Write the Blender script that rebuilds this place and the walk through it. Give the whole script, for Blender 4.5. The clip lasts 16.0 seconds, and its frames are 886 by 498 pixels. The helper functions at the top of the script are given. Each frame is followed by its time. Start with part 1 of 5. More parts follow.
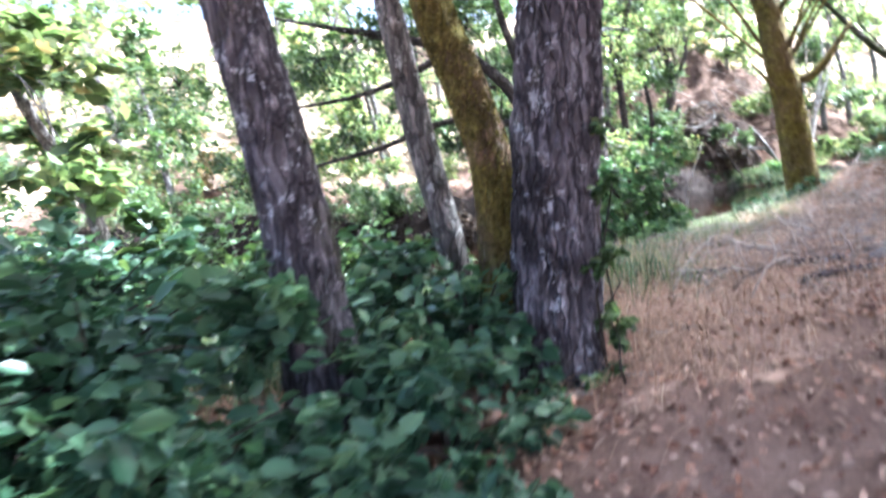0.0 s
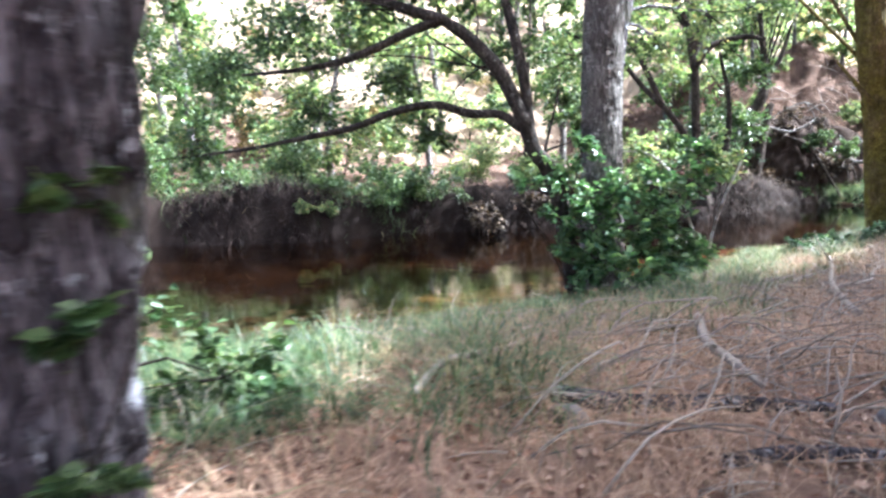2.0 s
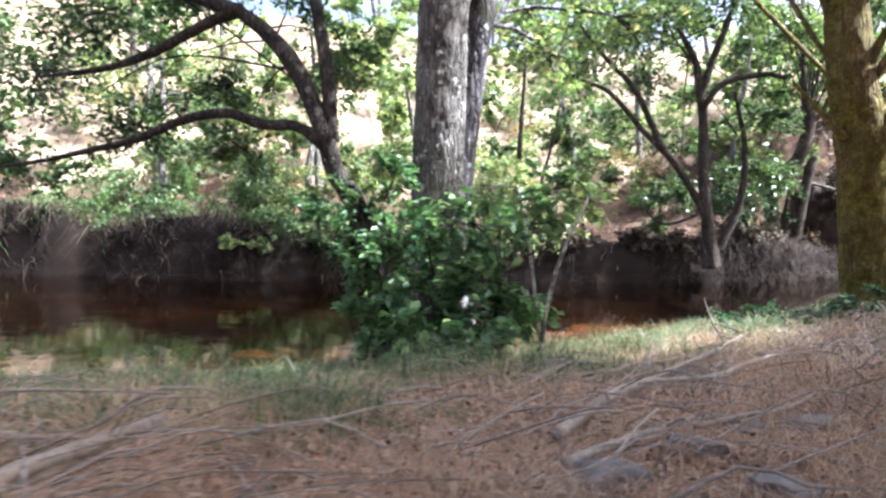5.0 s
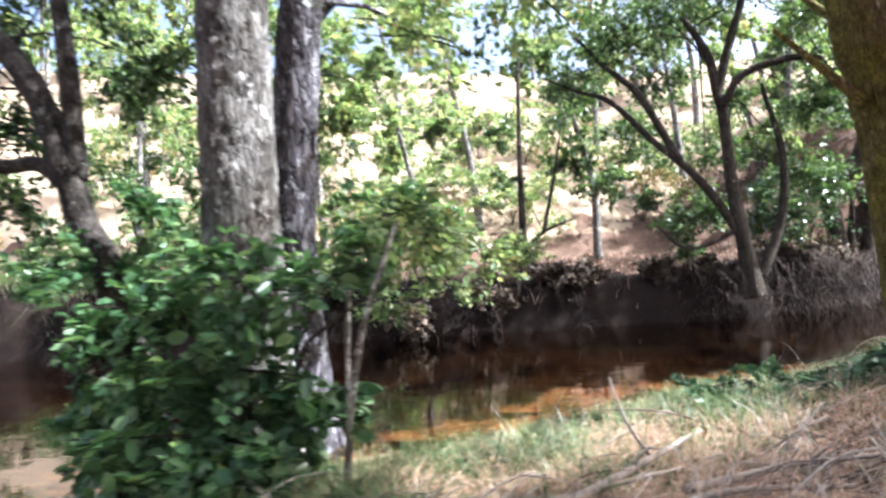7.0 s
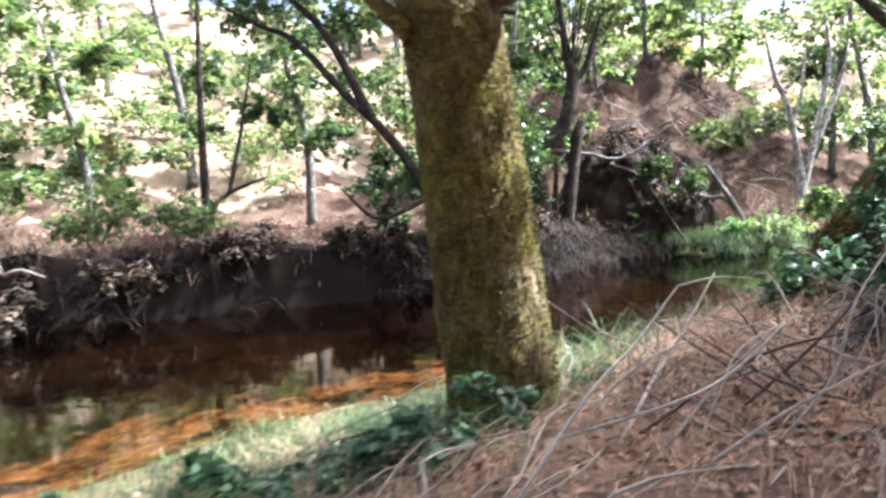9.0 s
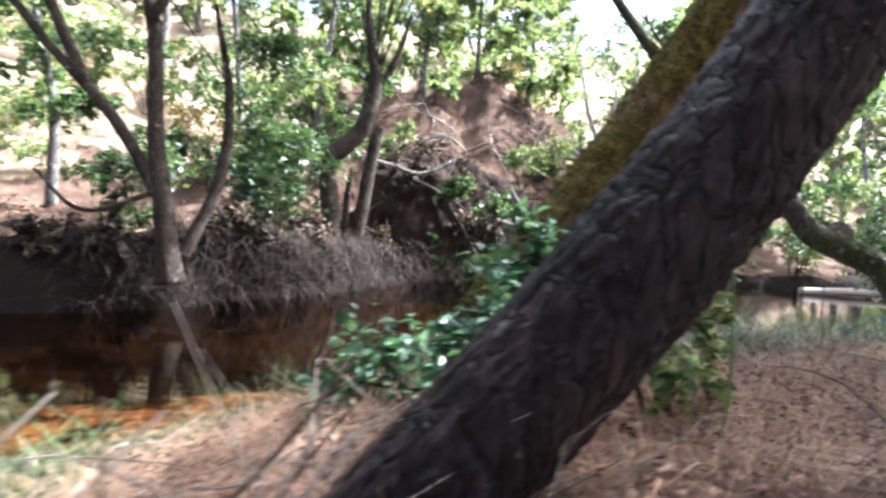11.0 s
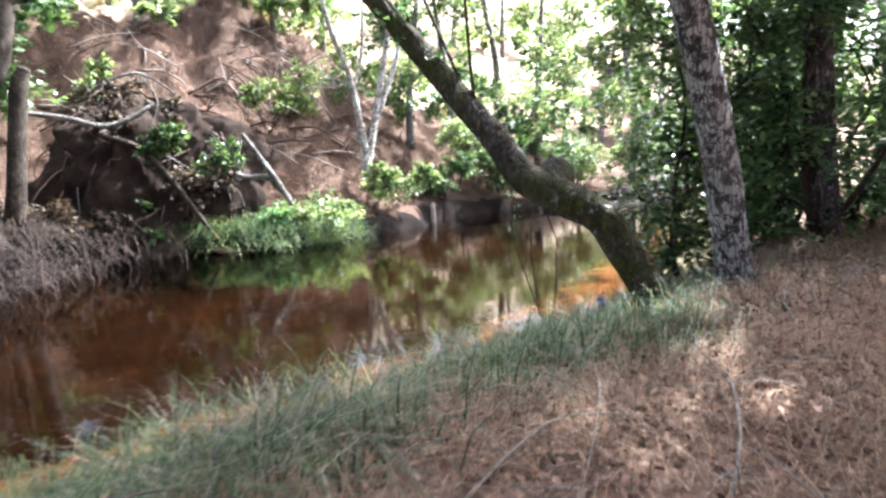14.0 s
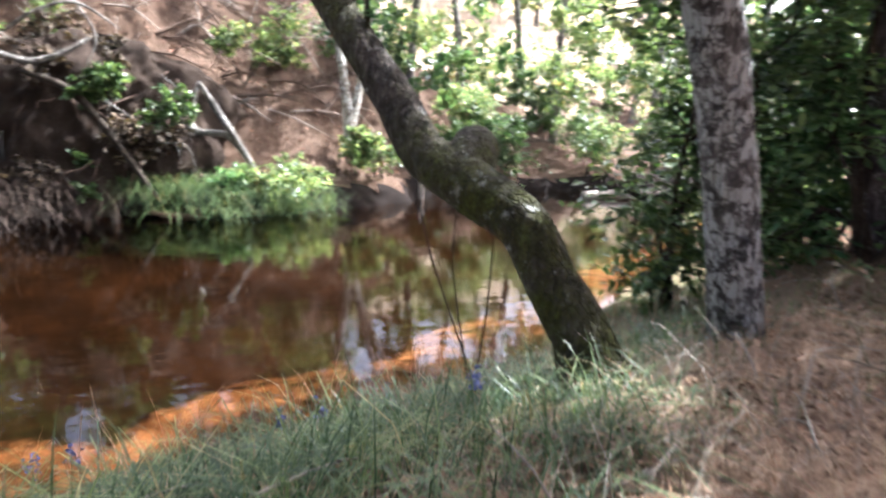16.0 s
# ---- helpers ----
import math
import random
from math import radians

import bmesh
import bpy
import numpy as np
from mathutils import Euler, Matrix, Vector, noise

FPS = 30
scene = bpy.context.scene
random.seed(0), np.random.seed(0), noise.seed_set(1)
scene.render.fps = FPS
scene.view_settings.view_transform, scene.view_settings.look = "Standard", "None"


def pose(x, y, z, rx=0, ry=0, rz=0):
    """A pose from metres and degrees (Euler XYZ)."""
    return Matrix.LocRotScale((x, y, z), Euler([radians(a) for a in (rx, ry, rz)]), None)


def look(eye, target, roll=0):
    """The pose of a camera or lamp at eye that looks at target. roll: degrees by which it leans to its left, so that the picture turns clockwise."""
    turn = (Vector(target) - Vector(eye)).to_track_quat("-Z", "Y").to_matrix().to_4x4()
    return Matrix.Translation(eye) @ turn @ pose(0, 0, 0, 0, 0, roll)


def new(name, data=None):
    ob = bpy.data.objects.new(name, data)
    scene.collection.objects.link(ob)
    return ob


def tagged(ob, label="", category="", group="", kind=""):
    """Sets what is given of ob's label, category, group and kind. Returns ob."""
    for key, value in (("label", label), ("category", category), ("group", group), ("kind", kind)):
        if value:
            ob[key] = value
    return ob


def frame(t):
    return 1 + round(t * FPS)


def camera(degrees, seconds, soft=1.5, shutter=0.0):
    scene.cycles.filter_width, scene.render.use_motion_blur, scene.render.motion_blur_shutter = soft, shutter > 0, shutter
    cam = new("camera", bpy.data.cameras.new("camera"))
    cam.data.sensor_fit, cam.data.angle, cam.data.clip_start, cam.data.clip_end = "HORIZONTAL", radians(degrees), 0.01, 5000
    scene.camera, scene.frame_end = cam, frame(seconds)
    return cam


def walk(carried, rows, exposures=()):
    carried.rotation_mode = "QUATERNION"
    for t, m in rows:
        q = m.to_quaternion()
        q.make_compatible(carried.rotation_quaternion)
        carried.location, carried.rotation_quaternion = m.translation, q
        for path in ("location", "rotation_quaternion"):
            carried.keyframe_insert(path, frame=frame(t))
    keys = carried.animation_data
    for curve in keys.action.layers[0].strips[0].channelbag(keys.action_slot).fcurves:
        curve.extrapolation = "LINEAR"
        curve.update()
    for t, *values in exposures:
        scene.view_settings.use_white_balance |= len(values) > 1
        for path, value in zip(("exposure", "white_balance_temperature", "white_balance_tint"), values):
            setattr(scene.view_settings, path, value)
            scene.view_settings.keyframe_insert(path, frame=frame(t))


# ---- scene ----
cam = camera(70.1, 16.0, soft=2.5, shutter=0.5)

PATH = [
    (0, (0.139, 0.075, 1.525), (0.088, 2.066, 1.34), -6.9),
    (0.5, (0.626, 0.567, 1.627), (0.466, 2.56, 1.575), -4.5),
    (1, (1.13, 0.995, 1.682), (0.918, 2.982, 1.615), -8.4),
    (1.5, (1.504, 1.476, 1.776), (1.254, 3.455, 1.63), -3.2),
    (2, (1.873, 2.076, 1.771), (1.557, 4.034, 1.521), -1.3),
    (2.5, (2.343, 2.581, 1.812), (2.266, 4.568, 1.602), -3.9),
    (3, (2.668, 3.212, 1.793), (2.457, 5.198, 1.689), -2.9),
    (5.3, (5.088, 5.099, 1.492), (4.457, 6.995, 1.41), 0.2),
    (5.5, (5.215, 5.371, 1.511), (4.548, 7.255, 1.437), -2.5),
    (6, (5.57, 6.057, 1.538), (4.765, 7.887, 1.587), -1.5),
    (6.5, (5.74, 6.874, 1.492), (4.853, 8.664, 1.604), 0.7),
    (7, (6.12, 7.646, 1.515), (5.329, 9.483, 1.571), -3.3),
    (7.5, (6.452, 8.363, 1.553), (5.696, 10.214, 1.518), 2.2),
    (8, (6.901, 9.054, 1.623), (6.409, 10.993, 1.62), -1.6),
    (8.5, (7.362, 9.658, 1.659), (7.104, 11.638, 1.546), -2.1),
    (9, (7.743, 10.387, 1.731), (7.595, 12.377, 1.603), -2.6),
    (9.5, (8.195, 10.857, 1.785), (8.088, 12.85, 1.656), -3.1),
    (10, (8.631, 11.329, 1.773), (8.636, 13.327, 1.694), 0.4),
    (12.3, (11.131, 12.889, 2.236), (11.622, 14.820, 2.067), 2),
    (12.5, (11.275, 13.062, 2.287), (11.748, 15.003, 2.175), 1.4),
    (13, (11.727, 13.391, 2.306), (12.164, 15.332, 2.102), -1.8),
    (13.5, (12.009, 13.684, 2.240), (12.563, 15.583, 1.941), -1),
    (14, (12.409, 14.151, 2.242), (13.213, 15.954, 1.924), -2.2),
    (14.5, (12.844, 14.512, 2.181), (13.346, 16.427, 1.894), -5.4),
    (15, (13.313, 14.874, 2.174), (13.989, 16.729, 1.854), -1.1),
    (15.5, (13.830, 15.224, 2.150), (14.738, 16.957, 1.731), 0.9),
    (16, (14.266, 15.576, 2.145), (14.985, 17.397, 1.740), 1.7),
]
walk(cam, [(t, look(eye, goal, roll)) for t, eye, goal, roll in PATH],
     [(0.0, 3.3, 5050, 10), (1.5, 2.95, 5150, 10), (3.0, 2.75, 5250, 10), (6.0, 2.45, 5450, 10), (8.0, 2.4, 5450, 10), (10.0, 2.5, 5350, 10), (12.5, 2.95, 5450, 10), (14.0, 2.8, 5450, 10), (16.0, 2.75, 5600, 10)])

# ---- world and sun ----
SUN_ELEVATION, SUN_AZIMUTH = 52.0, 76.0   # azimuth: degrees from +y towards +x
world = bpy.data.worlds.new("world")
scene.world = world
world.use_nodes = True
sky = world.node_tree.nodes.new("ShaderNodeTexSky")
sky.sky_type = "NISHITA"
sky.sun_disc = False
sky.sun_elevation, sky.sun_rotation = radians(SUN_ELEVATION), radians(SUN_AZIMUTH)
sky.air_density = 0.7
sky.dust_density = 10.0
sky.ozone_density = 0.2
background = world.node_tree.nodes["Background"]
background.inputs["Strength"].default_value = 0.15
world.node_tree.links.new(sky.outputs[0], background.inputs[0])
sun = new("sun", bpy.data.lights.new("sun", "SUN"))
sun.data.energy, sun.data.angle, sun.data.color = 5.0, radians(0.6), (1.0, 0.96, 0.88)
_az, _el = radians(SUN_AZIMUTH), radians(SUN_ELEVATION)
SUN_WAY = Vector((math.sin(_az) * math.cos(_el), math.cos(_az) * math.cos(_el), math.sin(_el)))
sun.matrix_world = look(SUN_WAY * 60, (0, 0, 0))

# ---- numbers and noise ----
rng = np.random.default_rng(7)


def vnoise(x, y, seed=0):
    """Smooth value noise in 0..1 over two arrays."""
    x, y = np.asarray(x, float), np.asarray(y, float)
    xi, yi = np.floor(x).astype(np.int64), np.floor(y).astype(np.int64)
    fx, fy = x - xi, y - yi
    fx, fy = fx * fx * (3 - 2 * fx), fy * fy * (3 - 2 * fy)

    def lattice(a, b):
        h = (a * 374761393 + b * 668265263 + seed * 1442695041) & 0xFFFFFFFF
        h = ((h ^ (h >> 13)) * 1274126177) & 0xFFFFFFFF
        return ((h ^ (h >> 16)) & 0xFFFF) / 65535.0

    a, b = lattice(xi, yi), lattice(xi + 1, yi)
    c, d = lattice(xi, yi + 1), lattice(xi + 1, yi + 1)
    return (a + (b - a) * fx) * (1 - fy) + (c + (d - c) * fx) * fy


def fractal(x, y, seed=0, octaves=3):
    out, amp = 0.0, 0.5
    for k in range(octaves):
        out = out + amp * vnoise(np.asarray(x) * 2 ** k, np.asarray(y) * 2 ** k, seed + k)
        amp *= 0.5
    return out


def step(x):
    x = np.clip(x, 0, 1)
    return x * x * (3 - 2 * x)


def smooth_line(u, us, vs):
    """A line through knots, softened over about a metre."""
    return sum(np.interp(u + k, us, vs) for k in (-0.8, -0.4, 0, 0.4, 0.8)) / 5


# the stream runs along u; v goes from the near bank to the far one
def river(x, y):
    u, v = 0.891 * x + 0.454 * y, -0.454 * x + 0.891 * y
    near = smooth_line(u, [-40, -5, 4, 5.6, 6.5, 9.1, 10.4, 12, 15.5, 19.5, 21.4, 23, 23.7, 25.6, 29, 36, 42, 60],
                       [7.4, 8.0, 8.4, 8.4, 8.8, 9.4, 10.2, 11.1, 11.8, 11.5, 11.1, 10.8, 10.5, 10.7, 11.2, 12.0, 12.5, 15])
    far = smooth_line(u, [-40, 0, 4, 7, 10, 14, 18, 20.5, 23.5, 25.3, 26.8, 29.8, 32.8, 36.4, 40, 60],
                      [18.6, 18.4, 17.2, 18.1, 17.9, 17.4, 18.0, 18.8, 21.2, 20.0, 19.1, 18.9, 19.0, 18.1, 16.6, 18.5])
    far = far + 1.3 * (fractal(u * 0.45, u * 0.0, 71) - 0.44)
    return u, v, near, far


def height(x, y):
    x, y = np.asarray(x, float), np.asarray(y, float)
    u, v, near, far = river(x, y)
    wn, wf = near - v, v - far
    top = np.interp(u, [-30, 0, 1.5, 4, 6, 7.5, 10.5, 12.5, 14, 15.6, 17, 21, 25, 40],
                    [0.3, 0.33, 0.45, 0.58, 0.5, 0.36, 0.36, 0.5, 0.72, 0.98, 1.02, 0.93, 0.85, 0.8])
    run = np.interp(u, [0, 10, 16, 22], [4.6, 3.6, 3.0, 2.4])
    land_n = top * step(wn / run) ** 1.35 * 0.92 + 0.05 * step(wn / 0.3) + 0.06 * np.clip(wn - 9, 0, 60)
    bank = np.interp(u, [-20, 0, 4, 8, 18, 21, 24, 27, 34], [1.3, 1.35, 1.3, 1.15, 1.0, 0.9, 0.55, 0.4, 0.45])
    bank = bank * (0.62 + 0.85 * fractal(x * 0.4, y * 0.4, 73))
    lump = 1 + 0.7 * (fractal(x * 0.5, y * 0.5, 31) - 0.44) + 0.28 * (fractal(x * 1.6, y * 1.6, 33) - 0.44)
    knoll = 5.6 * lump * np.exp(-(np.abs(x - 13.6) / np.where(x < 13.6, 8.0, 6.6)) ** 3.2 - (np.abs(y - 39.4) / 6.4) ** 3.0) * step((wf + 0.2) / 4.0)
    ridge = 2.6 * np.exp(-((x - 24.0) / 7.0) ** 2 - ((y - 42.0) / 6.0) ** 2) * step(wf / 4)
    hill = 0.4 * np.clip(wf - 9 - 3 * (fractal(x * 0.12, y * 0.12, 41) - 0.44), 0, 34) * step((wf - 6) / 10)
    land_f = hill + bank * step(wf / 0.55) + 0.055 * np.clip(wf - 1, 0, 200) + knoll + ridge + 0.5 * step((wf - 8) / 14)
    bed = -0.05 - 0.10 * step((v - near) / 2.4) - np.interp(u, [6, 13, 18, 30], [0.22, 0.22, 0.42, 0.42]) * step((v - near - np.interp(u, [6, 13, 18], [1.8, 1.8, 0.9])) / 2.4) - 0.16 * step((far - v) / 1.2)
    out = np.where(wn > 0, land_n, np.where(wf > 0, land_f, bed))
    rough = (fractal(x * 0.9, y * 0.9, 3) - 0.44) * 0.16 + (fractal(x * 3.1, y * 3.1, 9) - 0.44) * 0.07
    rough = rough * (1 + 1.6 * step(wf / 2))
    out = out + rough * np.where((wn < 0) & (wf < 0), 0.5, step(np.maximum(wn, wf) / 0.5 + 0.15))
    far_off = np.hypot(x - 8, y - 15)
    return out + np.clip(far_off - 42, 0, 75) * 0.16


def ground_z(x, y):
    return float(height(x, y))


# ---- meshes ----
def mesh_of(name, verts, faces, mats, smooth=True, slots=None):
    """A mesh from an array of points and one or more arrays of faces."""
    faces = faces if isinstance(faces, list) else [faces]
    faces = [np.asarray(f, np.int64) for f in faces if len(f)]
    me = bpy.data.meshes.new(name)
    verts = np.asarray(verts, np.float32)
    me.vertices.add(len(verts))
    me.vertices.foreach_set("co", verts.ravel())
    total = sum(len(f) for f in faces)
    me.loops.add(sum(f.size for f in faces))
    me.polygons.add(total)
    me.loops.foreach_set("vertex_index", np.concatenate([f.ravel() for f in faces]).astype(np.int32))
    sizes = np.concatenate([np.full(len(f), f.shape[1]) for f in faces])
    me.polygons.foreach_set("loop_start", (np.cumsum(sizes) - sizes).astype(np.int32))
    me.polygons.foreach_set("use_smooth", np.full(total, smooth))
    for m in (mats if isinstance(mats, (list, tuple)) else [mats]):
        me.materials.append(m)
    if slots is not None:
        me.polygons.foreach_set("material_index", np.asarray(slots, np.int32))
    me.update(calc_edges=True)
    return me


def part(name, me, parent, label=""):
    ob = new(name, me)
    if parent is not None:
        ob.parent = parent
    return tagged(ob, label)


def thing(name, at, label, category, group="", kind=""):
    ob = new(name)
    ob.empty_display_size = 0.1
    ob.location = at
    bpy.context.view_layer.update()
    return tagged(ob, label, category, group, kind)


def under(ob, me, name, label=""):
    """A part whose mesh is given in world metres."""
    at = np.array(ob.location)
    me.transform(Matrix.Translation(-Vector(at)))
    return part(name, me, ob, label)


def curve_through(points, n):
    """n points of a soft curve through the given ones, and the way along it."""
    p = np.asarray(points, float)
    p = np.vstack([2 * p[0] - p[1], p, 2 * p[-1] - p[-2]])
    m = len(p) - 3
    t = np.linspace(0, m - 1e-6, n)
    i = t.astype(int)
    f = (t - i)[:, None]
    a, b, c, d = p[i], p[i + 1], p[i + 2], p[i + 3]
    return 0.5 * (2 * b + (c - a) * f + (2 * a - 5 * b + 4 * c - d) * f ** 2 + (3 * b - a - 3 * c + d) * f ** 3)


def tube(points, radii, seg=10, per_metre=6.0, bark=0.0, knots=0.0, seed=0, flare=0.0):
    """A limb or trunk: points and faces. bark: depth of its furrows; knots: how lumpy; flare: root swell at its foot."""
    p = np.asarray(points, float)
    length = np.linalg.norm(np.diff(p, axis=0), axis=1).sum()
    n = max(len(p) + 1, int(length * per_metre) + 2)
    line = curve_through(p, n)
    r = np.interp(np.linspace(0, 1, n), np.linspace(0, 1, len(radii)), radii)
    way = np.gradient(line, axis=0)
    way /= np.linalg.norm(way, axis=1)[:, None] + 1e-9
    ref = np.array([0.0, 1.0, 0.0]) if abs(way[:, 1]).max() < 0.95 else np.array([1.0, 0.0, 0.0])
    side = np.cross(way, ref)
    side /= np.linalg.norm(side, axis=1)[:, None] + 1e-9
    up = np.cross(side, way)
    ang = np.linspace(0, 2 * math.pi, seg, endpoint=False)
    s = np.linspace(0, length, n)
    grid_a, grid_s = np.meshgrid(ang, s)
    rad = np.repeat(r[:, None], seg, 1)
    # noise on a ring, so that it closes
    ca, sa = np.cos(grid_a), np.sin(grid_a)
    if knots:
        rad = rad * (1 + knots * 2 * (fractal(ca * 1.1 + 7 + grid_s * 0.8, sa * 1.1 + 3 + grid_s * 1.3, seed) - 0.44))
    if bark:
        k = 2 * math.pi * np.mean(r) / 0.05
        ridge = fractal((ca + sa * 0.5) * k * 0.33 + 11, (sa - ca * 0.5) * k * 0.33 + grid_s * 5.5, seed + 5, 2)
        fine = vnoise(ca * k * 0.8 + 5, sa * k * 0.8 + grid_s * 22, seed + 9)
        rad = rad + bark * (np.abs(ridge - 0.38) * 4 - 0.5 + 0.5 * fine)
    if flare:
        lobes = 0.55 + 0.45 * np.cos(grid_a * 5 + seed)
        rad = rad * (1 + flare * lobes * np.exp(-grid_s / 0.22))
    v = line[:, None, :] + rad[..., None] * (ca[..., None] * side[:, None, :] + sa[..., None] * up[:, None, :])
    v = v.reshape(-1, 3)
    i = np.arange(n - 1)[:, None] * seg
    j = np.arange(seg)[None, :]
    jn = (j + 1) % seg
    f = np.stack([i + j, i + jn, i + seg + jn, i + seg + j], -1).reshape(-1, 4)
    tip = len(v)
    v = np.vstack([v, line[-1:] + way[-1:] * r[-1] * 0.5, line[:1]])
    k = np.arange(seg)
    cap = np.stack([tip - seg + k, tip - seg + (k + 1) % seg, np.full(seg, tip)], -1)
    cap2 = np.stack([(k + 1) % seg, k, np.full(seg, tip + 1)], -1)
    return v, f, np.vstack([cap, cap2])


def joined(tubes):
    """Several tubes as one set of points and faces."""
    vs, qs, ts, n = [], [], [], 0
    for v, q, t in tubes:
        vs.append(v), qs.append(q + n), ts.append(t + n)
        n += len(v)
    return np.vstack(vs), [np.vstack(qs), np.vstack(ts)]


def unit(a):
    return a / (np.linalg.norm(a, axis=-1, keepdims=True) + 1e-9)


def leaf_cloud(at, size, flat=0.6, aspect=0.55, fine=True, out=None):
    """Leaves at the given points. size: length (spread by a third); flat: how level they lie; fine: six points each, with a fold along the rib."""
    n = len(at)
    way = rng.normal(size=(n, 3))
    if out is not None:
        way = way * 0.7 + out
    way[:, 2] = way[:, 2] * (1 - flat) - 0.15
    way = unit(way)
    nrm = rng.normal(size=(n, 3)) * (1.15 - flat)
    nrm[:, 2] += 1.0
    side = unit(np.cross(way, nrm))
    nrm = np.cross(side, way)
    length = (size * rng.uniform(0.65, 1.3, n))[:, None]
    w = length * aspect * 0.5
    base = at - way * length * 0.5
    if fine:
        fold, curl = w * 0.35, length * 0.08
        v = np.stack([base, base + way * length * 0.32 + side * w + nrm * fold, base + way * length * 0.7 + side * w * 0.8 + nrm * (fold * 0.7),
                      base + way * length - nrm * curl,
                      base + way * length * 0.7 - side * w * 0.8 + nrm * (fold * 0.7), base + way * length * 0.32 - side * w + nrm * fold], 1)
        i = np.arange(n)[:, None] * 6
        f = np.vstack([i + [0, 1, 2, 3], i + [0, 3, 4, 5]])
    else:
        v = np.stack([base, base + way * length * 0.5 + side * w + nrm * w * 0.3, base + way * length, base + way * length * 0.5 - side * w + nrm * w * 0.3], 1)
        f = np.arange(n)[:, None] * 4 + [0, 1, 2, 3]
    return v.reshape(-1, 3), f


def spray(centre, radius, n, squash=0.7, twigs=None):
    """Leaf points of one clump, gathered along hidden twigs that fan out from its middle, and the twigs' ends."""
    centre = np.asarray(centre, float)
    m = twigs or max(5, n // 28)
    d = unit(rng.normal(size=(m, 3)))
    d[:, 2] = d[:, 2] * squash
    ends = centre + d * radius * rng.uniform(0.55, 1.15, (m, 1))
    k = rng.integers(0, m, n)
    t = rng.uniform(0.15, 1.0, n)[:, None] ** 0.7
    p = centre + (ends[k] - centre) * t + rng.normal(size=(n, 3)) * radius * 0.085
    p[:, 2] -= 0.12 * radius * t[:, 0] ** 2
    return p, ends, unit(ends[k] - centre)


# ---- materials ----
def nodes_of(name):
    m = bpy.data.materials.new(name)
    m.use_nodes = True
    t = m.node_tree
    return m, t, t.nodes["Principled BSDF"]


def ramp(t, source, stops):
    r = t.nodes.new("ShaderNodeValToRGB")
    while len(r.color_ramp.elements) < len(stops):
        r.color_ramp.elements.new(0.5)
    for e, (pos, col) in zip(r.color_ramp.elements, stops):
        e.position, e.color = pos, (*col, 1)
    t.links.new(source, r.inputs[0])
    return r.outputs[0]


def noise_of(t, where, scale, detail=5.0, rough=0.6, stretch=None):
    if stretch:
        mp = t.nodes.new("ShaderNodeMapping")
        mp.inputs["Scale"].default_value = stretch
        t.links.new(where, mp.inputs[0])
        where = mp.outputs[0]
    n = t.nodes.new("ShaderNodeTexNoise")
    n.inputs["Scale"].default_value, n.inputs["Detail"].default_value, n.inputs["Roughness"].default_value = scale, detail, rough
    t.links.new(where, n.inputs["Vector"])
    return n.outputs[0]


def mixed(t, a, b, fac, how="MIX"):
    m = t.nodes.new("ShaderNodeMix")
    m.data_type, m.blend_type = "RGBA", how
    for src, key in ((fac, 0), (a, 6), (b, 7)):
        if isinstance(src, (int, float)):
            m.inputs[key].default_value = src
        elif isinstance(src, tuple):
            m.inputs[key].default_value = (*src, 1)
        else:
            t.links.new(src, m.inputs[key])
    return m.outputs[2]


def bumped(t, b, source, strength, distance):
    n = t.nodes.new("ShaderNodeBump")
    n.inputs["Strength"].default_value, n.inputs["Distance"].default_value = strength, distance
    t.links.new(source, n.inputs["Height"])
    t.links.new(n.outputs[0], b.inputs["Normal"])


def earth(name, dark, mid, light, scale=1.0, rough=0.95, bump=0.03):
    """Soil, sand and litter: large stains and fine grain."""
    m, t, b = nodes_of(name)
    pos = t.nodes.new("ShaderNodeNewGeometry").outputs["Position"]
    large = noise_of(t, pos, 0.9 * scale, 6)
    fine = noise_of(t, pos, 22 * scale, 8, 0.75)
    col = mixed(t, ramp(t, large, [(0.3, dark), (0.5, mid), (0.72, light)]), ramp(t, fine, [(0.32, dark), (0.55, mid), (0.7, light)]), 0.55)
    t.links.new(col, b.inputs["Base Color"])
    b.inputs["Roughness"].default_value = rough
    b.inputs["Specular IOR Level"].default_value = 0.08
    bumped(t, b, fine, 0.9, bump)
    return m


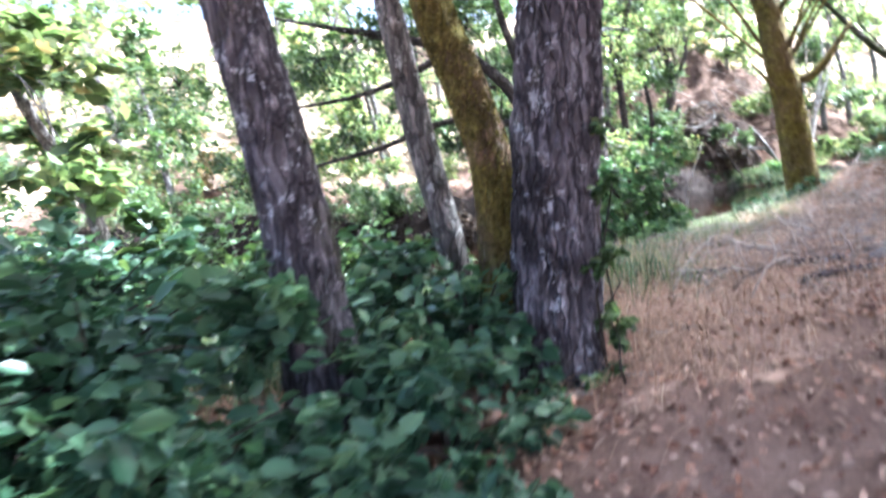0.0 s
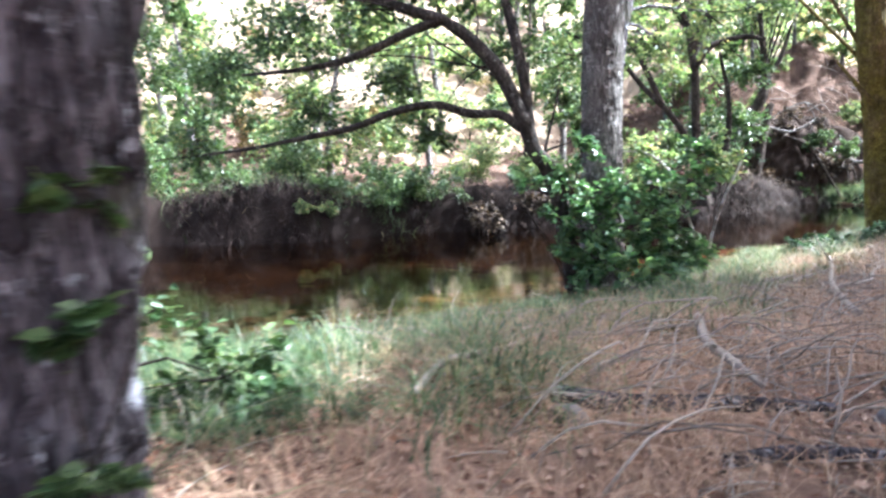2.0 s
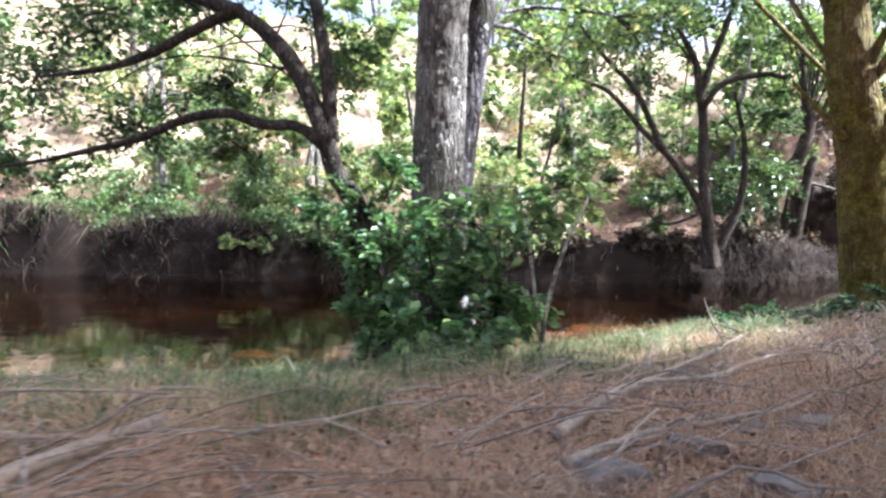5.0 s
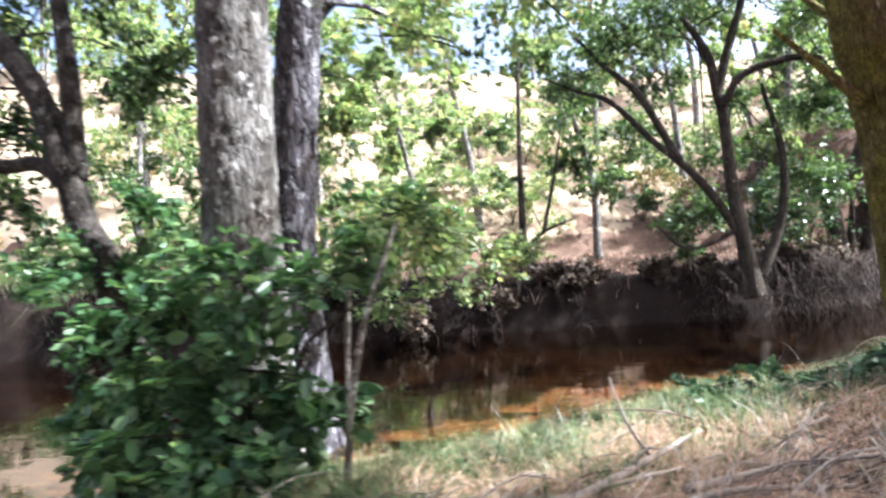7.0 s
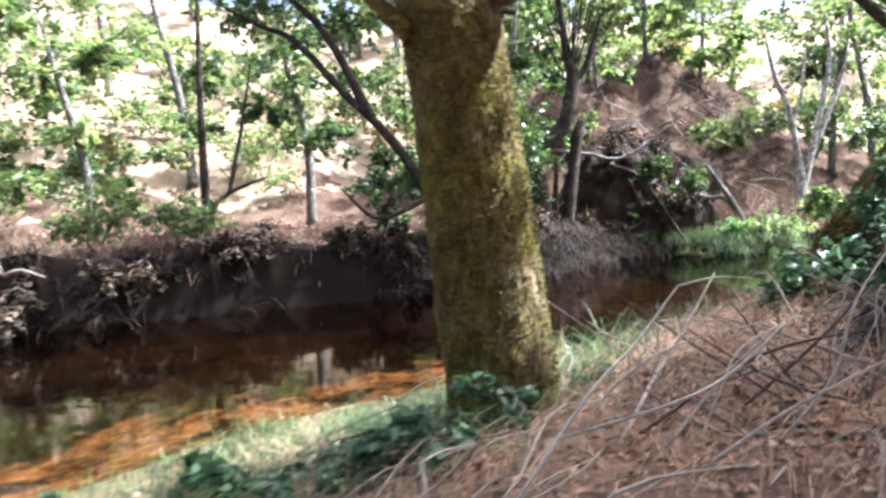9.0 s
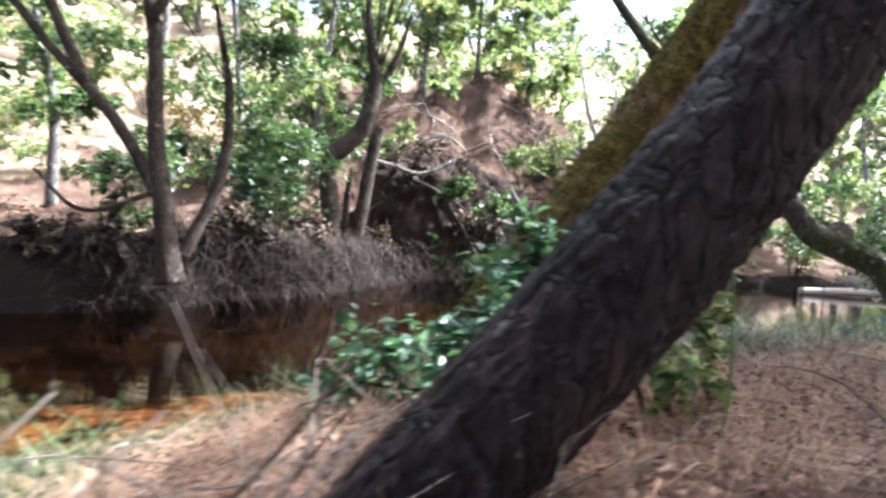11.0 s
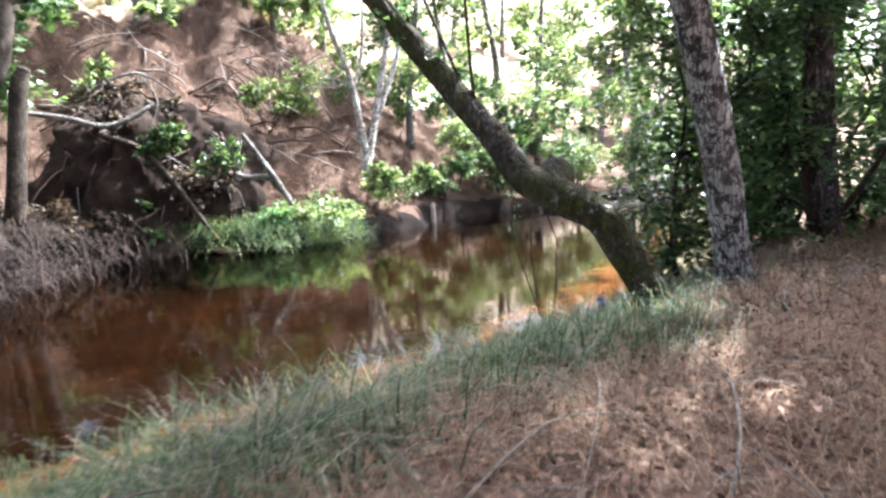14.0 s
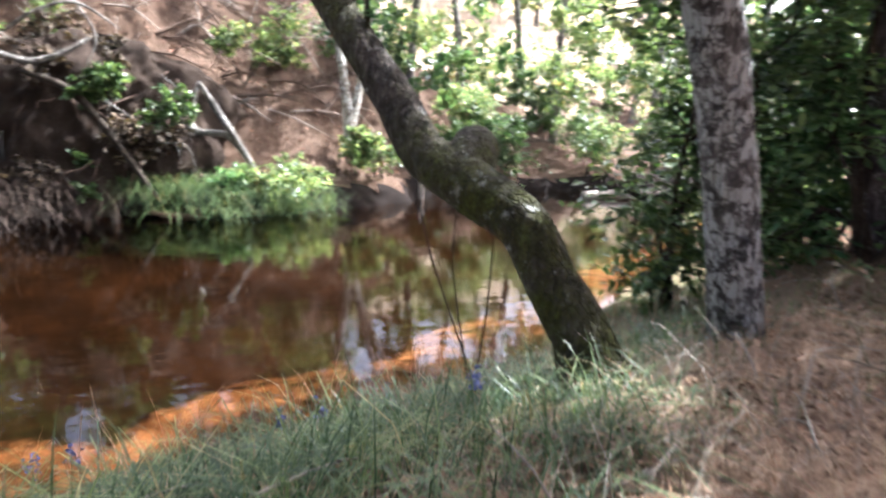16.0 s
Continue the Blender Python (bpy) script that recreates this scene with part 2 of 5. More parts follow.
def bark_mat(name, crack, body, pale, lichen=(0.45, 0.46, 0.42), lichen_at=0.68, moss=None, moss_at=0.55, furrow=26.0, patch=7.5, rough=0.9):
    """Bark in plates parted by dark furrows, with pale lichen patches, and moss where asked."""
    m, t, b = nodes_of(name)
    pos = t.nodes.new("ShaderNodeNewGeometry").outputs["Position"]
    lines = noise_of(t, pos, furrow, 7, 0.65, (1, 1, 0.3))
    # plates: cells drawn out along the trunk, their edges frayed by noise
    fray = t.nodes.new("ShaderNodeTexNoise")
    fray.inputs["Scale"].default_value, fray.inputs["Detail"].default_value = furrow * 0.5, 4
    t.links.new(pos, fray.inputs["Vector"])
    shift = t.nodes.new("ShaderNodeVectorMath")
    shift.operation = "MULTIPLY_ADD"
    t.links.new(fray.outputs["Color"], shift.inputs[0])
    shift.inputs[1].default_value = (0.07, 0.07, 0.25)
    t.links.new(pos, shift.inputs[2])
    stretch = t.nodes.new("ShaderNodeMapping")
    stretch.inputs["Scale"].default_value = (1, 1, 0.17)
    t.links.new(shift.outputs[0], stretch.inputs[0])
    cells = t.nodes.new("ShaderNodeTexVoronoi")
    cells.feature = "DISTANCE_TO_EDGE"
    tint = t.nodes.new("ShaderNodeTexVoronoi")
    for node in (cells, tint):
        node.inputs["Scale"].default_value = furrow * 0.9
        t.links.new(stretch.outputs[0], node.inputs["Vector"])
    gap = ramp(t, cells.outputs["Distance"], [(0.0, (0.3, 0.3, 0.3)), (0.13, (1, 1, 1))])
    sep = t.nodes.new("ShaderNodeSeparateColor")
    t.links.new(tint.outputs["Color"], sep.inputs[0])
    mid = tuple((x + y) / 2 for x, y in zip(crack, body))
    col = mixed(t, ramp(t, lines, [(0.34, mid), (0.5, body), (0.68, pale)]), ramp(t, sep.outputs[0], [(0.1, mid), (0.6, body), (0.95, pale)]), 0.25)
    col = mixed(t, crack, col, gap)
    worn = noise_of(t, pos, 3.1, 5, 0.6)
    col = mixed(t, col, ramp(t, worn, [(0.36, (0.45, 0.43, 0.42)), (0.62, (1.15, 1.15, 1.15))]), 1.0, "MULTIPLY")
    spots = noise_of(t, pos, patch, 6, 0.7)
    edge = t.nodes.new("ShaderNodeMapRange")
    edge.inputs["From Min"].default_value, edge.inputs["From Max"].default_value = lichen_at - 0.03, lichen_at + 0.02
    t.links.new(spots, edge.inputs[0])
    col = mixed(t, col, mixed(t, lichen, col, ramp(t, gap, [(0.3, (1, 1, 1)), (0.9, (0.15, 0.15, 0.15))])), edge.outputs[0])
    if moss:
        grow = noise_of(t, pos, 1.7, 7, 0.7)
        e2 = t.nodes.new("ShaderNodeMapRange")
        e2.inputs["From Min"].default_value, e2.inputs["From Max"].default_value = moss_at - 0.12, moss_at + 0.1
        t.links.new(grow, e2.inputs[0])
        tuft = noise_of(t, pos, 38, 6, 0.75)
        clump = noise_of(t, pos, 9, 4, 0.6)
        green = ramp(t, tuft, [(0.32, tuple(c * 0.25 for c in moss)), (0.52, moss), (0.72, tuple(min(1, c * 1.7) for c in moss))])
        green = mixed(t, green, ramp(t, clump, [(0.35, (0.5, 0.45, 0.42)), (0.62, (1.2, 1.2, 1.0))]), 1.0, "MULTIPLY")
        col = mixed(t, col, green, e2.outputs[0])
    t.links.new(col, b.inputs["Base Color"])
    b.inputs["Roughness"].default_value = rough
    b.inputs["Specular IOR Level"].default_value = 0.15 if rough > 0.7 else 0.3
    both = t.nodes.new("ShaderNodeMath")
    both.operation = "ADD"
    t.links.new(lines, both.inputs[0]), t.links.new(gap, both.inputs[1])
    bumped(t, b, both.outputs[0], 0.9, 0.025)
    return m


def bed_mat(name, sand, deep_dark, scale):
    """Stream bed: sand on the shallow ledge, dark sediment deeper, blackened for light lost in the water."""
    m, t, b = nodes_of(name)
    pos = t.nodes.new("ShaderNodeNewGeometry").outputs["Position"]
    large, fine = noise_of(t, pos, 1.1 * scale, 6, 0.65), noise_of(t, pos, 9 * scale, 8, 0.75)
    cols = [mixed(t, ramp(t, large, [(0.36, k[0]), (0.5, k[1]), (0.66, k[2])]), ramp(t, fine, [(0.36, k[0]), (0.52, k[1]), (0.66, k[2])]), 0.5) for k in (sand, deep_dark)]
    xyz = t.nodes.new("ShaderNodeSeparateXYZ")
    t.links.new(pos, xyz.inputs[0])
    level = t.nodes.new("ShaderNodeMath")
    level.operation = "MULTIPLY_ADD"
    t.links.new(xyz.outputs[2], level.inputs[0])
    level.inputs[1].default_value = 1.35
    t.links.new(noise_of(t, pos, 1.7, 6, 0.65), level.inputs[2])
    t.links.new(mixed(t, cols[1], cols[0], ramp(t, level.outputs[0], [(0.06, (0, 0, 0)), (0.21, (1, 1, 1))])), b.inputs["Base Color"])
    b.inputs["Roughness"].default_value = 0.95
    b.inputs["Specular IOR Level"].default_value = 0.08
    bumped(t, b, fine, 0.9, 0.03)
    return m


def leaf_mat(name, dark, mid, bright, gloss=0.45, through_light=0.35, odd=None):
    """Leaves that differ from one to the next, shine a little and let light through."""
    m, t, b = nodes_of(name)
    rnd = t.nodes.new("ShaderNodeNewGeometry").outputs["Random Per Island"]
    stops = [(0.0, dark), (0.55, mid), (0.9, bright)]
    if odd:
        stops += [(0.97, odd)]
    col = ramp(t, rnd, stops)
    pos = t.nodes.new("ShaderNodeNewGeometry").outputs["Position"]
    col = mixed(t, col, ramp(t, noise_of(t, pos, 1.3, 3), [(0.35, (0.62, 0.66, 0.6)), (0.65, (1.15, 1.1, 0.95))]), 1.0, "MULTIPLY")
    t.links.new(col, b.inputs["Base Color"])
    b.inputs["Roughness"].default_value = gloss
    b.inputs["Specular IOR Level"].default_value = 0.4
    tr = t.nodes.new("ShaderNodeBsdfTranslucent")
    t.links.new(mixed(t, col, (1.3, 1.3, 0.8), 1.0, "MULTIPLY"), tr.inputs[0])
    mx = t.nodes.new("ShaderNodeMixShader")
    mx.inputs[0].default_value = through_light
    t.links.new(b.outputs[0], mx.inputs[1]), t.links.new(tr.outputs[0], mx.inputs[2])
    t.links.new(mx.outputs[0], t.nodes["Material Output"].inputs[0])
    return m


def stalk_mat(name, cols, rough=0.8):
    """Straw, dead leaves and sticks, each piece a little different."""
    m, t, b = nodes_of(name)
    geo = t.nodes.new("ShaderNodeNewGeometry")
    col = ramp(t, geo.outputs["Random Per Island"], [(i / max(1, len(cols) - 1), c) for i, c in enumerate(cols)])
    fine = noise_of(t, geo.outputs["Position"], 40, 4, 0.7)
    col = mixed(t, col, ramp(t, fine, [(0.3, (0.55, 0.52, 0.5)), (0.7, (1.2, 1.2, 1.2))]), 1.0, "MULTIPLY")
    t.links.new(col, b.inputs["Base Color"])
    b.inputs["Roughness"].default_value = rough
    b.inputs["Specular IOR Level"].default_value = 0.2
    bumped(t, b, fine, 0.5, 0.01)
    return m


def water_mat():
    m, t, b = nodes_of("stream_water")
    t.nodes.remove(b)
    pos = t.nodes.new("ShaderNodeNewGeometry").outputs["Position"]
    wave = noise_of(t, pos, 2.2, 3, 0.5, (1, 1.6, 1))
    n = t.nodes.new("ShaderNodeBump")
    n.inputs["Strength"].default_value, n.inputs["Distance"].default_value = 0.08, 0.05
    t.links.new(wave, n.inputs["Height"])
    clear = t.nodes.new("ShaderNodeBsdfTransparent")
    clear.inputs[0].default_value = (0.64, 0.47, 0.32, 1)
    shine = t.nodes.new("ShaderNodeBsdfGlossy")
    shine.inputs["Roughness"].default_value = 0.03
    shine.inputs["Color"].default_value = (0.95, 0.95, 0.95, 1)
    fres = t.nodes.new("ShaderNodeFresnel")
    fres.inputs["IOR"].default_value = 1.34
    for node in (shine, fres):
        t.links.new(n.outputs[0], node.inputs["Normal"])
    mx = t.nodes.new("ShaderNodeMixShader")
    t.links.new(fres.outputs[0], mx.inputs[0]), t.links.new(clear.outputs[0], mx.inputs[1]), t.links.new(shine.outputs[0], mx.inputs[2])
    t.links.new(mx.outputs[0], t.nodes["Material Output"].inputs[0])
    return m


M_LITTER = earth("leaf_mould", (0.10, 0.06, 0.045), (0.25, 0.16, 0.12), (0.42, 0.30, 0.24), 1.6, 0.95, 0.04)
M_SLOPE = earth("dry_needle_slope", (0.035, 0.022, 0.016), (0.11, 0.070, 0.050), (0.26, 0.18, 0.135), 1.8, 0.95, 0.08)
# bank mud blackened to carry the shade under the far bank's lip
M_MUD_SHADE = earth("shaded_bank_mud", (0.004, 0.003, 0.0027), (0.010, 0.007, 0.006), (0.03, 0.021, 0.017), 1.5)
# second colour set is near-black: light swallowed by deeper brown water, put into the bed
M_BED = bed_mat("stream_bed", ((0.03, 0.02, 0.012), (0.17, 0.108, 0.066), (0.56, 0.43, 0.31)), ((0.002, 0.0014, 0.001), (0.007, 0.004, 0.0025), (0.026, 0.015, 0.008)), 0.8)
M_SOIL = earth("grassy_soil", (0.05, 0.045, 0.025), (0.14, 0.12, 0.065), (0.27, 0.21, 0.13))
M_HAY = earth("dry_meadow", (0.10, 0.075, 0.05), (0.24, 0.18, 0.125), (0.42, 0.33, 0.24), 0.5)
M_WATER = water_mat()
M_BARK_DARK = bark_mat("alder_bark", (0.014, 0.012, 0.016), (0.085, 0.076, 0.085), (0.34, 0.32, 0.345), (0.40, 0.41, 0.44), 0.6, (0.05, 0.05, 0.016), 0.66, 20)
M_BARK_BOUGH = bark_mat("dark_bough_bark", (0.012, 0.010, 0.009), (0.055, 0.046, 0.04), (0.16, 0.14, 0.12), (0.34, 0.33, 0.31), 0.66, None, 0.5, 34)
M_BARK_GREY = bark_mat("grey_bark", (0.035, 0.031, 0.029), (0.18, 0.168, 0.155), (0.37, 0.35, 0.325), (0.52, 0.51, 0.48), 0.6)
M_BARK_MOSS = bark_mat("mossy_bark", (0.03, 0.022, 0.012), (0.17, 0.125, 0.07), (0.40, 0.32, 0.19), (0.46, 0.42, 0.33), 0.72, (0.16, 0.135, 0.035), 0.47)
M_MOSS = bark_mat("thick_moss_bark", (0.05, 0.03, 0.02), (0.19, 0.12, 0.08), (0.36, 0.27, 0.21), (0.5, 0.45, 0.42), 0.66, (0.15, 0.128, 0.04), 0.45)
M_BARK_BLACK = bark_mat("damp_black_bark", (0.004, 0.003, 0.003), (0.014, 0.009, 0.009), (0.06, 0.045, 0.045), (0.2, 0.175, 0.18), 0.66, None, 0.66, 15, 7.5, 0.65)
M_BARK_PALE = bark_mat("pale_bark", (0.10, 0.08, 0.06), (0.34, 0.30, 0.25), (0.6, 0.56, 0.5), (0.75, 0.73, 0.68), 0.52)
M_BARK_LICHEN = bark_mat("blotched_bark", (0.022, 0.02, 0.02), (0.12, 0.11, 0.108), (0.27, 0.26, 0.255), (0.42, 0.425, 0.42), 0.5, None, 0.5, 22, 9.0)
M_BARK_BOWED = bark_mat("bowed_mossy_bark", (0.014, 0.011, 0.009), (0.06, 0.05, 0.042), (0.17, 0.15, 0.135), (0.38, 0.38, 0.37), 0.63, (0.06, 0.065, 0.018), 0.52)
M_TWIG = bark_mat("dark_twig_bark", (0.018, 0.014, 0.011), (0.06, 0.048, 0.038), (0.15, 0.125, 0.10), (0.36, 0.34, 0.31), 0.66, None, 0.5, 40)
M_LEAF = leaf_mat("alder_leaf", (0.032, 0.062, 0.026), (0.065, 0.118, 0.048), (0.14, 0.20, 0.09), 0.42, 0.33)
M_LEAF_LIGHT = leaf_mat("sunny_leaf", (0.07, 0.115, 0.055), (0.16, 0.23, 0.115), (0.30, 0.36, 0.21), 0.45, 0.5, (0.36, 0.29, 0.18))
M_LEAF_DARK = leaf_mat("laurel_leaf", (0.010, 0.030, 0.010), (0.025, 0.065, 0.02), (0.06, 0.12, 0.035), 0.28, 0.2)
M_LEAF_BLUE = leaf_mat("bramble_leaf", (0.035, 0.085, 0.05), (0.075, 0.15, 0.09), (0.15, 0.25, 0.15), 0.4, 0.3)
M_LEAF_DRY = leaf_mat("dry_bush_leaf", (0.14, 0.10, 0.05), (0.28, 0.22, 0.12), (0.44, 0.36, 0.22), 0.7, 0.3)
M_LEAF_ELDER = leaf_mat("elder_leaf", (0.045, 0.10, 0.05), (0.10, 0.195, 0.095), (0.22, 0.33, 0.18), 0.3, 0.4)
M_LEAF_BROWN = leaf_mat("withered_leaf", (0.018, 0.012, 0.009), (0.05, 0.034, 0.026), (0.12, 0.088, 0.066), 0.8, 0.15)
M_GRASS = leaf_mat("sedge_blade", (0.028, 0.058, 0.028), (0.075, 0.125, 0.055), (0.19, 0.245, 0.12), 0.42, 0.35, (0.34, 0.28, 0.17))
M_TUFT = leaf_mat("moss_tuft", (0.045, 0.042, 0.012), (0.11, 0.098, 0.025), (0.22, 0.185, 0.05), 0.85, 0.2)
M_PETAL = leaf_mat("violet_petal", (0.06, 0.08, 0.30), (0.12, 0.15, 0.45), (0.25, 0.27, 0.60), 0.6, 0.3)
M_STRAW = stalk_mat("straw", [(0.22, 0.13, 0.08), (0.40, 0.26, 0.17), (0.56, 0.41, 0.29), (0.32, 0.17, 0.10)])
M_BRACKEN = stalk_mat("dead_bracken", [(0.05, 0.032, 0.024), (0.10, 0.066, 0.048), (0.19, 0.13, 0.095), (0.32, 0.24, 0.18)])
M_SHADE_FRINGE = stalk_mat("shade_rootlet", [(0.012, 0.009, 0.007), (0.03, 0.02, 0.016), (0.065, 0.045, 0.035)])
M_DEAD = stalk_mat("dead_leaf", [(0.10, 0.05, 0.034), (0.26, 0.13, 0.08), (0.42, 0.235, 0.155), (0.52, 0.37, 0.28), (0.20, 0.12, 0.085)], 0.7)
M_STICK = stalk_mat("bleached_stick", [(0.19, 0.155, 0.13), (0.3, 0.255, 0.22), (0.42, 0.375, 0.33)])
M_STICK_PALE = stalk_mat("sun_bleached_stick", [(0.34, 0.3, 0.26), (0.46, 0.42, 0.37), (0.56, 0.52, 0.47)])
M_STICK_BROWN = stalk_mat("brown_stick", [(0.035, 0.024, 0.018), (0.09, 0.06, 0.045), (0.18, 0.13, 0.10)])
M_STONE = earth("slaty_stone", (0.08, 0.075, 0.08), (0.20, 0.19, 0.19), (0.36, 0.345, 0.34), 6, 0.8, 0.01)
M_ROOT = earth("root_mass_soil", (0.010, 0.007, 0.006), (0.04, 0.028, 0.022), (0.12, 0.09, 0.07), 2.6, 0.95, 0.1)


# ---- ground ----
def ground():
    def axis(lo, hi, fine):
        left = lo - np.cumsum(1.25 ** np.arange(24))[::-1] * 0.35
        right = hi + np.cumsum(1.25 ** np.arange(24)) * 0.35
        return np.concatenate([left, np.arange(lo, hi, fine), right])
    xs, ys = axis(-14, 34, 0.25), axis(-4, 44, 0.25)
    gx, gy = np.meshgrid(xs, ys)
    gz = height(gx, gy)
    v = np.stack([gx, gy, gz], -1).reshape(-1, 3)
    i = np.arange(len(ys) - 1)[:, None] * len(xs)
    j = np.arange(len(xs) - 1)[None, :]
    f = np.stack([i + j, i + j + 1, i + len(xs) + j + 1, i + len(xs) + j], -1).reshape(-1, 4)
    c = v[f].mean(1)
    u, vv, near, far = river(c[:, 0], c[:, 1])
    wn, wf = near - vv, vv - far
    wob = (fractal(c[:, 0] * 0.8, c[:, 1] * 0.8, 21) - 0.44) * 2.4
    slot = np.full(len(f), 0)
    slot[(wn > 0) & (wn + wob < np.interp(u, [0, 10, 16, 24], [4.2, 2.6, 2.0, 1.4]))] = 1
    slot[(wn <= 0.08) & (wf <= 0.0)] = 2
    slot[wf > 0] = 3
    slot[wf + wob * 3 > 12.0] = 5
    # dark strip along the far bank's face and foot, shade put into colour
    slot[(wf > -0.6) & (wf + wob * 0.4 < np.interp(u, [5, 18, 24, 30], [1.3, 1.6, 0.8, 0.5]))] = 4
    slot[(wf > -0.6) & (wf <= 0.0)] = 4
    ob = new("ground", mesh_of("ground", v, f, [M_LITTER, M_SOIL, M_BED, M_SLOPE, M_MUD_SHADE, M_HAY], True, slot))
    tagged(ob, "leaf-strewn earth banks sloping to a sandy orange stream bed", "ground", "", "structure")


ground()


def water():
    us = np.linspace(-60, 62, 120)
    xs, ys = [], []
    rows = []
    for u in us:
        x0, y0 = 0.891 * u, 0.454 * u
        _, _, near, far = river(np.array([x0 - 0.454 * 12]), np.array([y0 + 0.891 * 12]))
        for vv in np.linspace(float(near[0]) - 0.6, float(far[0]) + 0.5, 6):
            rows.append((0.891 * u - 0.454 * vv, 0.454 * u + 0.891 * vv, 0.0))
    i = np.arange(len(us) - 1)[:, None] * 6
    j = np.arange(5)[None, :]
    f = np.stack([i + j, i + 6 + j, i + 7 + j, i + 1 + j], -1).reshape(-1, 4)
    ob = new("water", mesh_of("water", np.array(rows), f, M_WATER))
    tagged(ob, "still brown stream water over orange sand", "water", "", "structure")


water()


# ---- trees ----
def crown_of(tree, clumps, mat, size, fine, name="crown", label="", squash=0.7, flat=0.5, aspect=0.6, twiggy=True):
    """Leaves of a crown: clumps of (centre, radius, count)."""
    pts, outs, twigs = [], [], []
    for c, r, n in clumps:
        p, ends, o = spray(c, r, int(n), squash)
        pts.append(p), outs.append(o)
        for e in ends[:max(3, min(9, len(ends) // 2))] if twiggy else ():
            twigs.append(tube([c, (np.asarray(c) + e) / 2 + rng.normal(size=3) * r * 0.06, e], [0.012 + 0.004 * r, 0.004], 4, 2))
    v, f = leaf_cloud(np.vstack(pts), size, flat, aspect, fine, np.vstack(outs))
    crown = under(tree, mesh_of(name, v, f, mat), name, label)
    if twigs:
        v, f = joined(twigs)
        tagged(under(tree, mesh_of("twig_spray", v, f, M_TWIG), "twig_spray"), kind="stuff")
    return crown


def limb_to(a, b, r0, r1, sag=0.15, seg=7):
    a, b = np.asarray(a, float), np.asarray(b, float)
    d = np.linalg.norm(b - a)
    m1 = a + (b - a) * 0.35 + rng.normal(size=3) * d * 0.06 + np.array([0, 0, d * sag])
    m2 = a + (b - a) * 0.7 + rng.normal(size=3) * d * 0.06 + np.array([0, 0, d * sag * 0.6])
    return tube([a, m1, m2, b], [r0, r0 * 0.7, (r0 + r1) * 0.4, r1], 6, 2.5, 0, 0.08, int(rng.integers(99)))


def tree(name, label, trunk, radii, mat, limbs=(), crown=(), leaf=M_LEAF, size=0.09, seg=48, per_metre=26, bark=0.012, knots=0.07, flare=0.35, seed=0, fine=True, limb_mat=None, flat=0.5, thick=1.0, twiggy=True, limb_r=0.06):
    """A tree: a trunk through points, limbs [(points, radii)], and crown clumps that hang on limbs of their own from the trunk's top."""
    foot = trunk[0]
    t = thing(name, (foot[0], foot[1], min(foot[2], ground_z(foot[0], foot[1]))), label, "tree", "")
    v, q, c = tube(trunk, radii, seg, per_metre, bark, knots, seed, flare)
    under(t, mesh_of("trunk", v, [q, c], mat), "trunk")
    for pts, rs in limbs:
        v, q, c = tube(pts, rs, 14, 14, 0.004, 0.12, seed + 3)
        under(t, mesh_of("limb", v, [q, c], limb_mat or mat), "limb")
    if crown:
        top = np.asarray(trunk[-1], float)
        mid = curve_through(trunk, 20)
        for ctr, r, n in crown:
            k = mid[rng.integers(13, 20)]
            v, q, c = limb_to(k, ctr, min(limb_r, radii[-1] * 0.4), limb_r * 0.2)
            under(t, mesh_of("limb", v, [q, c], limb_mat or mat), "limb")
        crown_of(t, [(c, r, n * thick) for c, r, n in crown], leaf, size, fine, flat=flat, twiggy=twiggy)
    return t


def moss_on(tree, trunk, radii, n, facing, bare=-0.2, upto=1.0):
    """Shaggy moss tufts on the side of a trunk that faces the given way."""
    line = curve_through(trunk, 400)
    r = np.interp(np.linspace(0, 1, 400), np.linspace(0, 1, len(radii)), radii)
    k = rng.integers(0, int(399 * upto), n)
    way = unit(np.gradient(line, axis=0))[k]
    d = rng.normal(size=(n, 3))
    d = unit(d - way * (d * way).sum(1, keepdims=True))
    p = line[k] + d * r[k][:, None] * 1.03
    patch = fractal(p[:, 0] * 3 + p[:, 1] * 2, p[:, 2] * 3, 81)
    keep = (d @ unit(np.asarray(facing, float))) > bare + (0.5 - patch) * 2.2
    v, f = leaf_cloud(p[keep], 0.034, 0.15, 0.34, False, d[keep] * 0.8)
    tagged(under(tree, mesh_of("moss", v, f, M_TUFT), "moss", "shaggy olive-gold moss"), kind="stuff")


def clumps_round(centre, spread, n, radius, count):
    c = np.asarray(centre, float)
    out = []
    for _ in range(n):
        d = rng.normal(size=3) * 0.55
        out.append((tuple(c + d * np.asarray(spread)), radius * rng.uniform(0.7, 1.3), count))
    return out


# near bank, at the start of the walk
tree("alder_tree", "alder with furrowed dark grey bark and pale lichen beside the path",
     [(0.58, 3.42, 0.3), (0.63, 3.4, 0.95), (0.69, 3.38, 1.6), (0.76, 3.38, 2.2), (0.88, 3.4, 3.0), (1.0, 3.5, 5.2), (1.1, 3.7, 7.5)],
     [0.25, 0.225, 0.215, 0.21, 0.2, 0.16, 0.09], M_BARK_DARK,
     # second clump group is out of view, added to shade this trunk
     crown=clumps_round((1.6, 3.2, 8.0), (3.4, 3.2, 1.3), 16, 1.3, 420) + clumps_round((5.4, 4.4, 8.3), (1.6, 1.3, 0.7), 8, 1.3, 420), size=0.15, fine=False, thick=1.7, seg=110, per_metre=40, bark=0.024, knots=0.11, flare=0.55, seed=4)
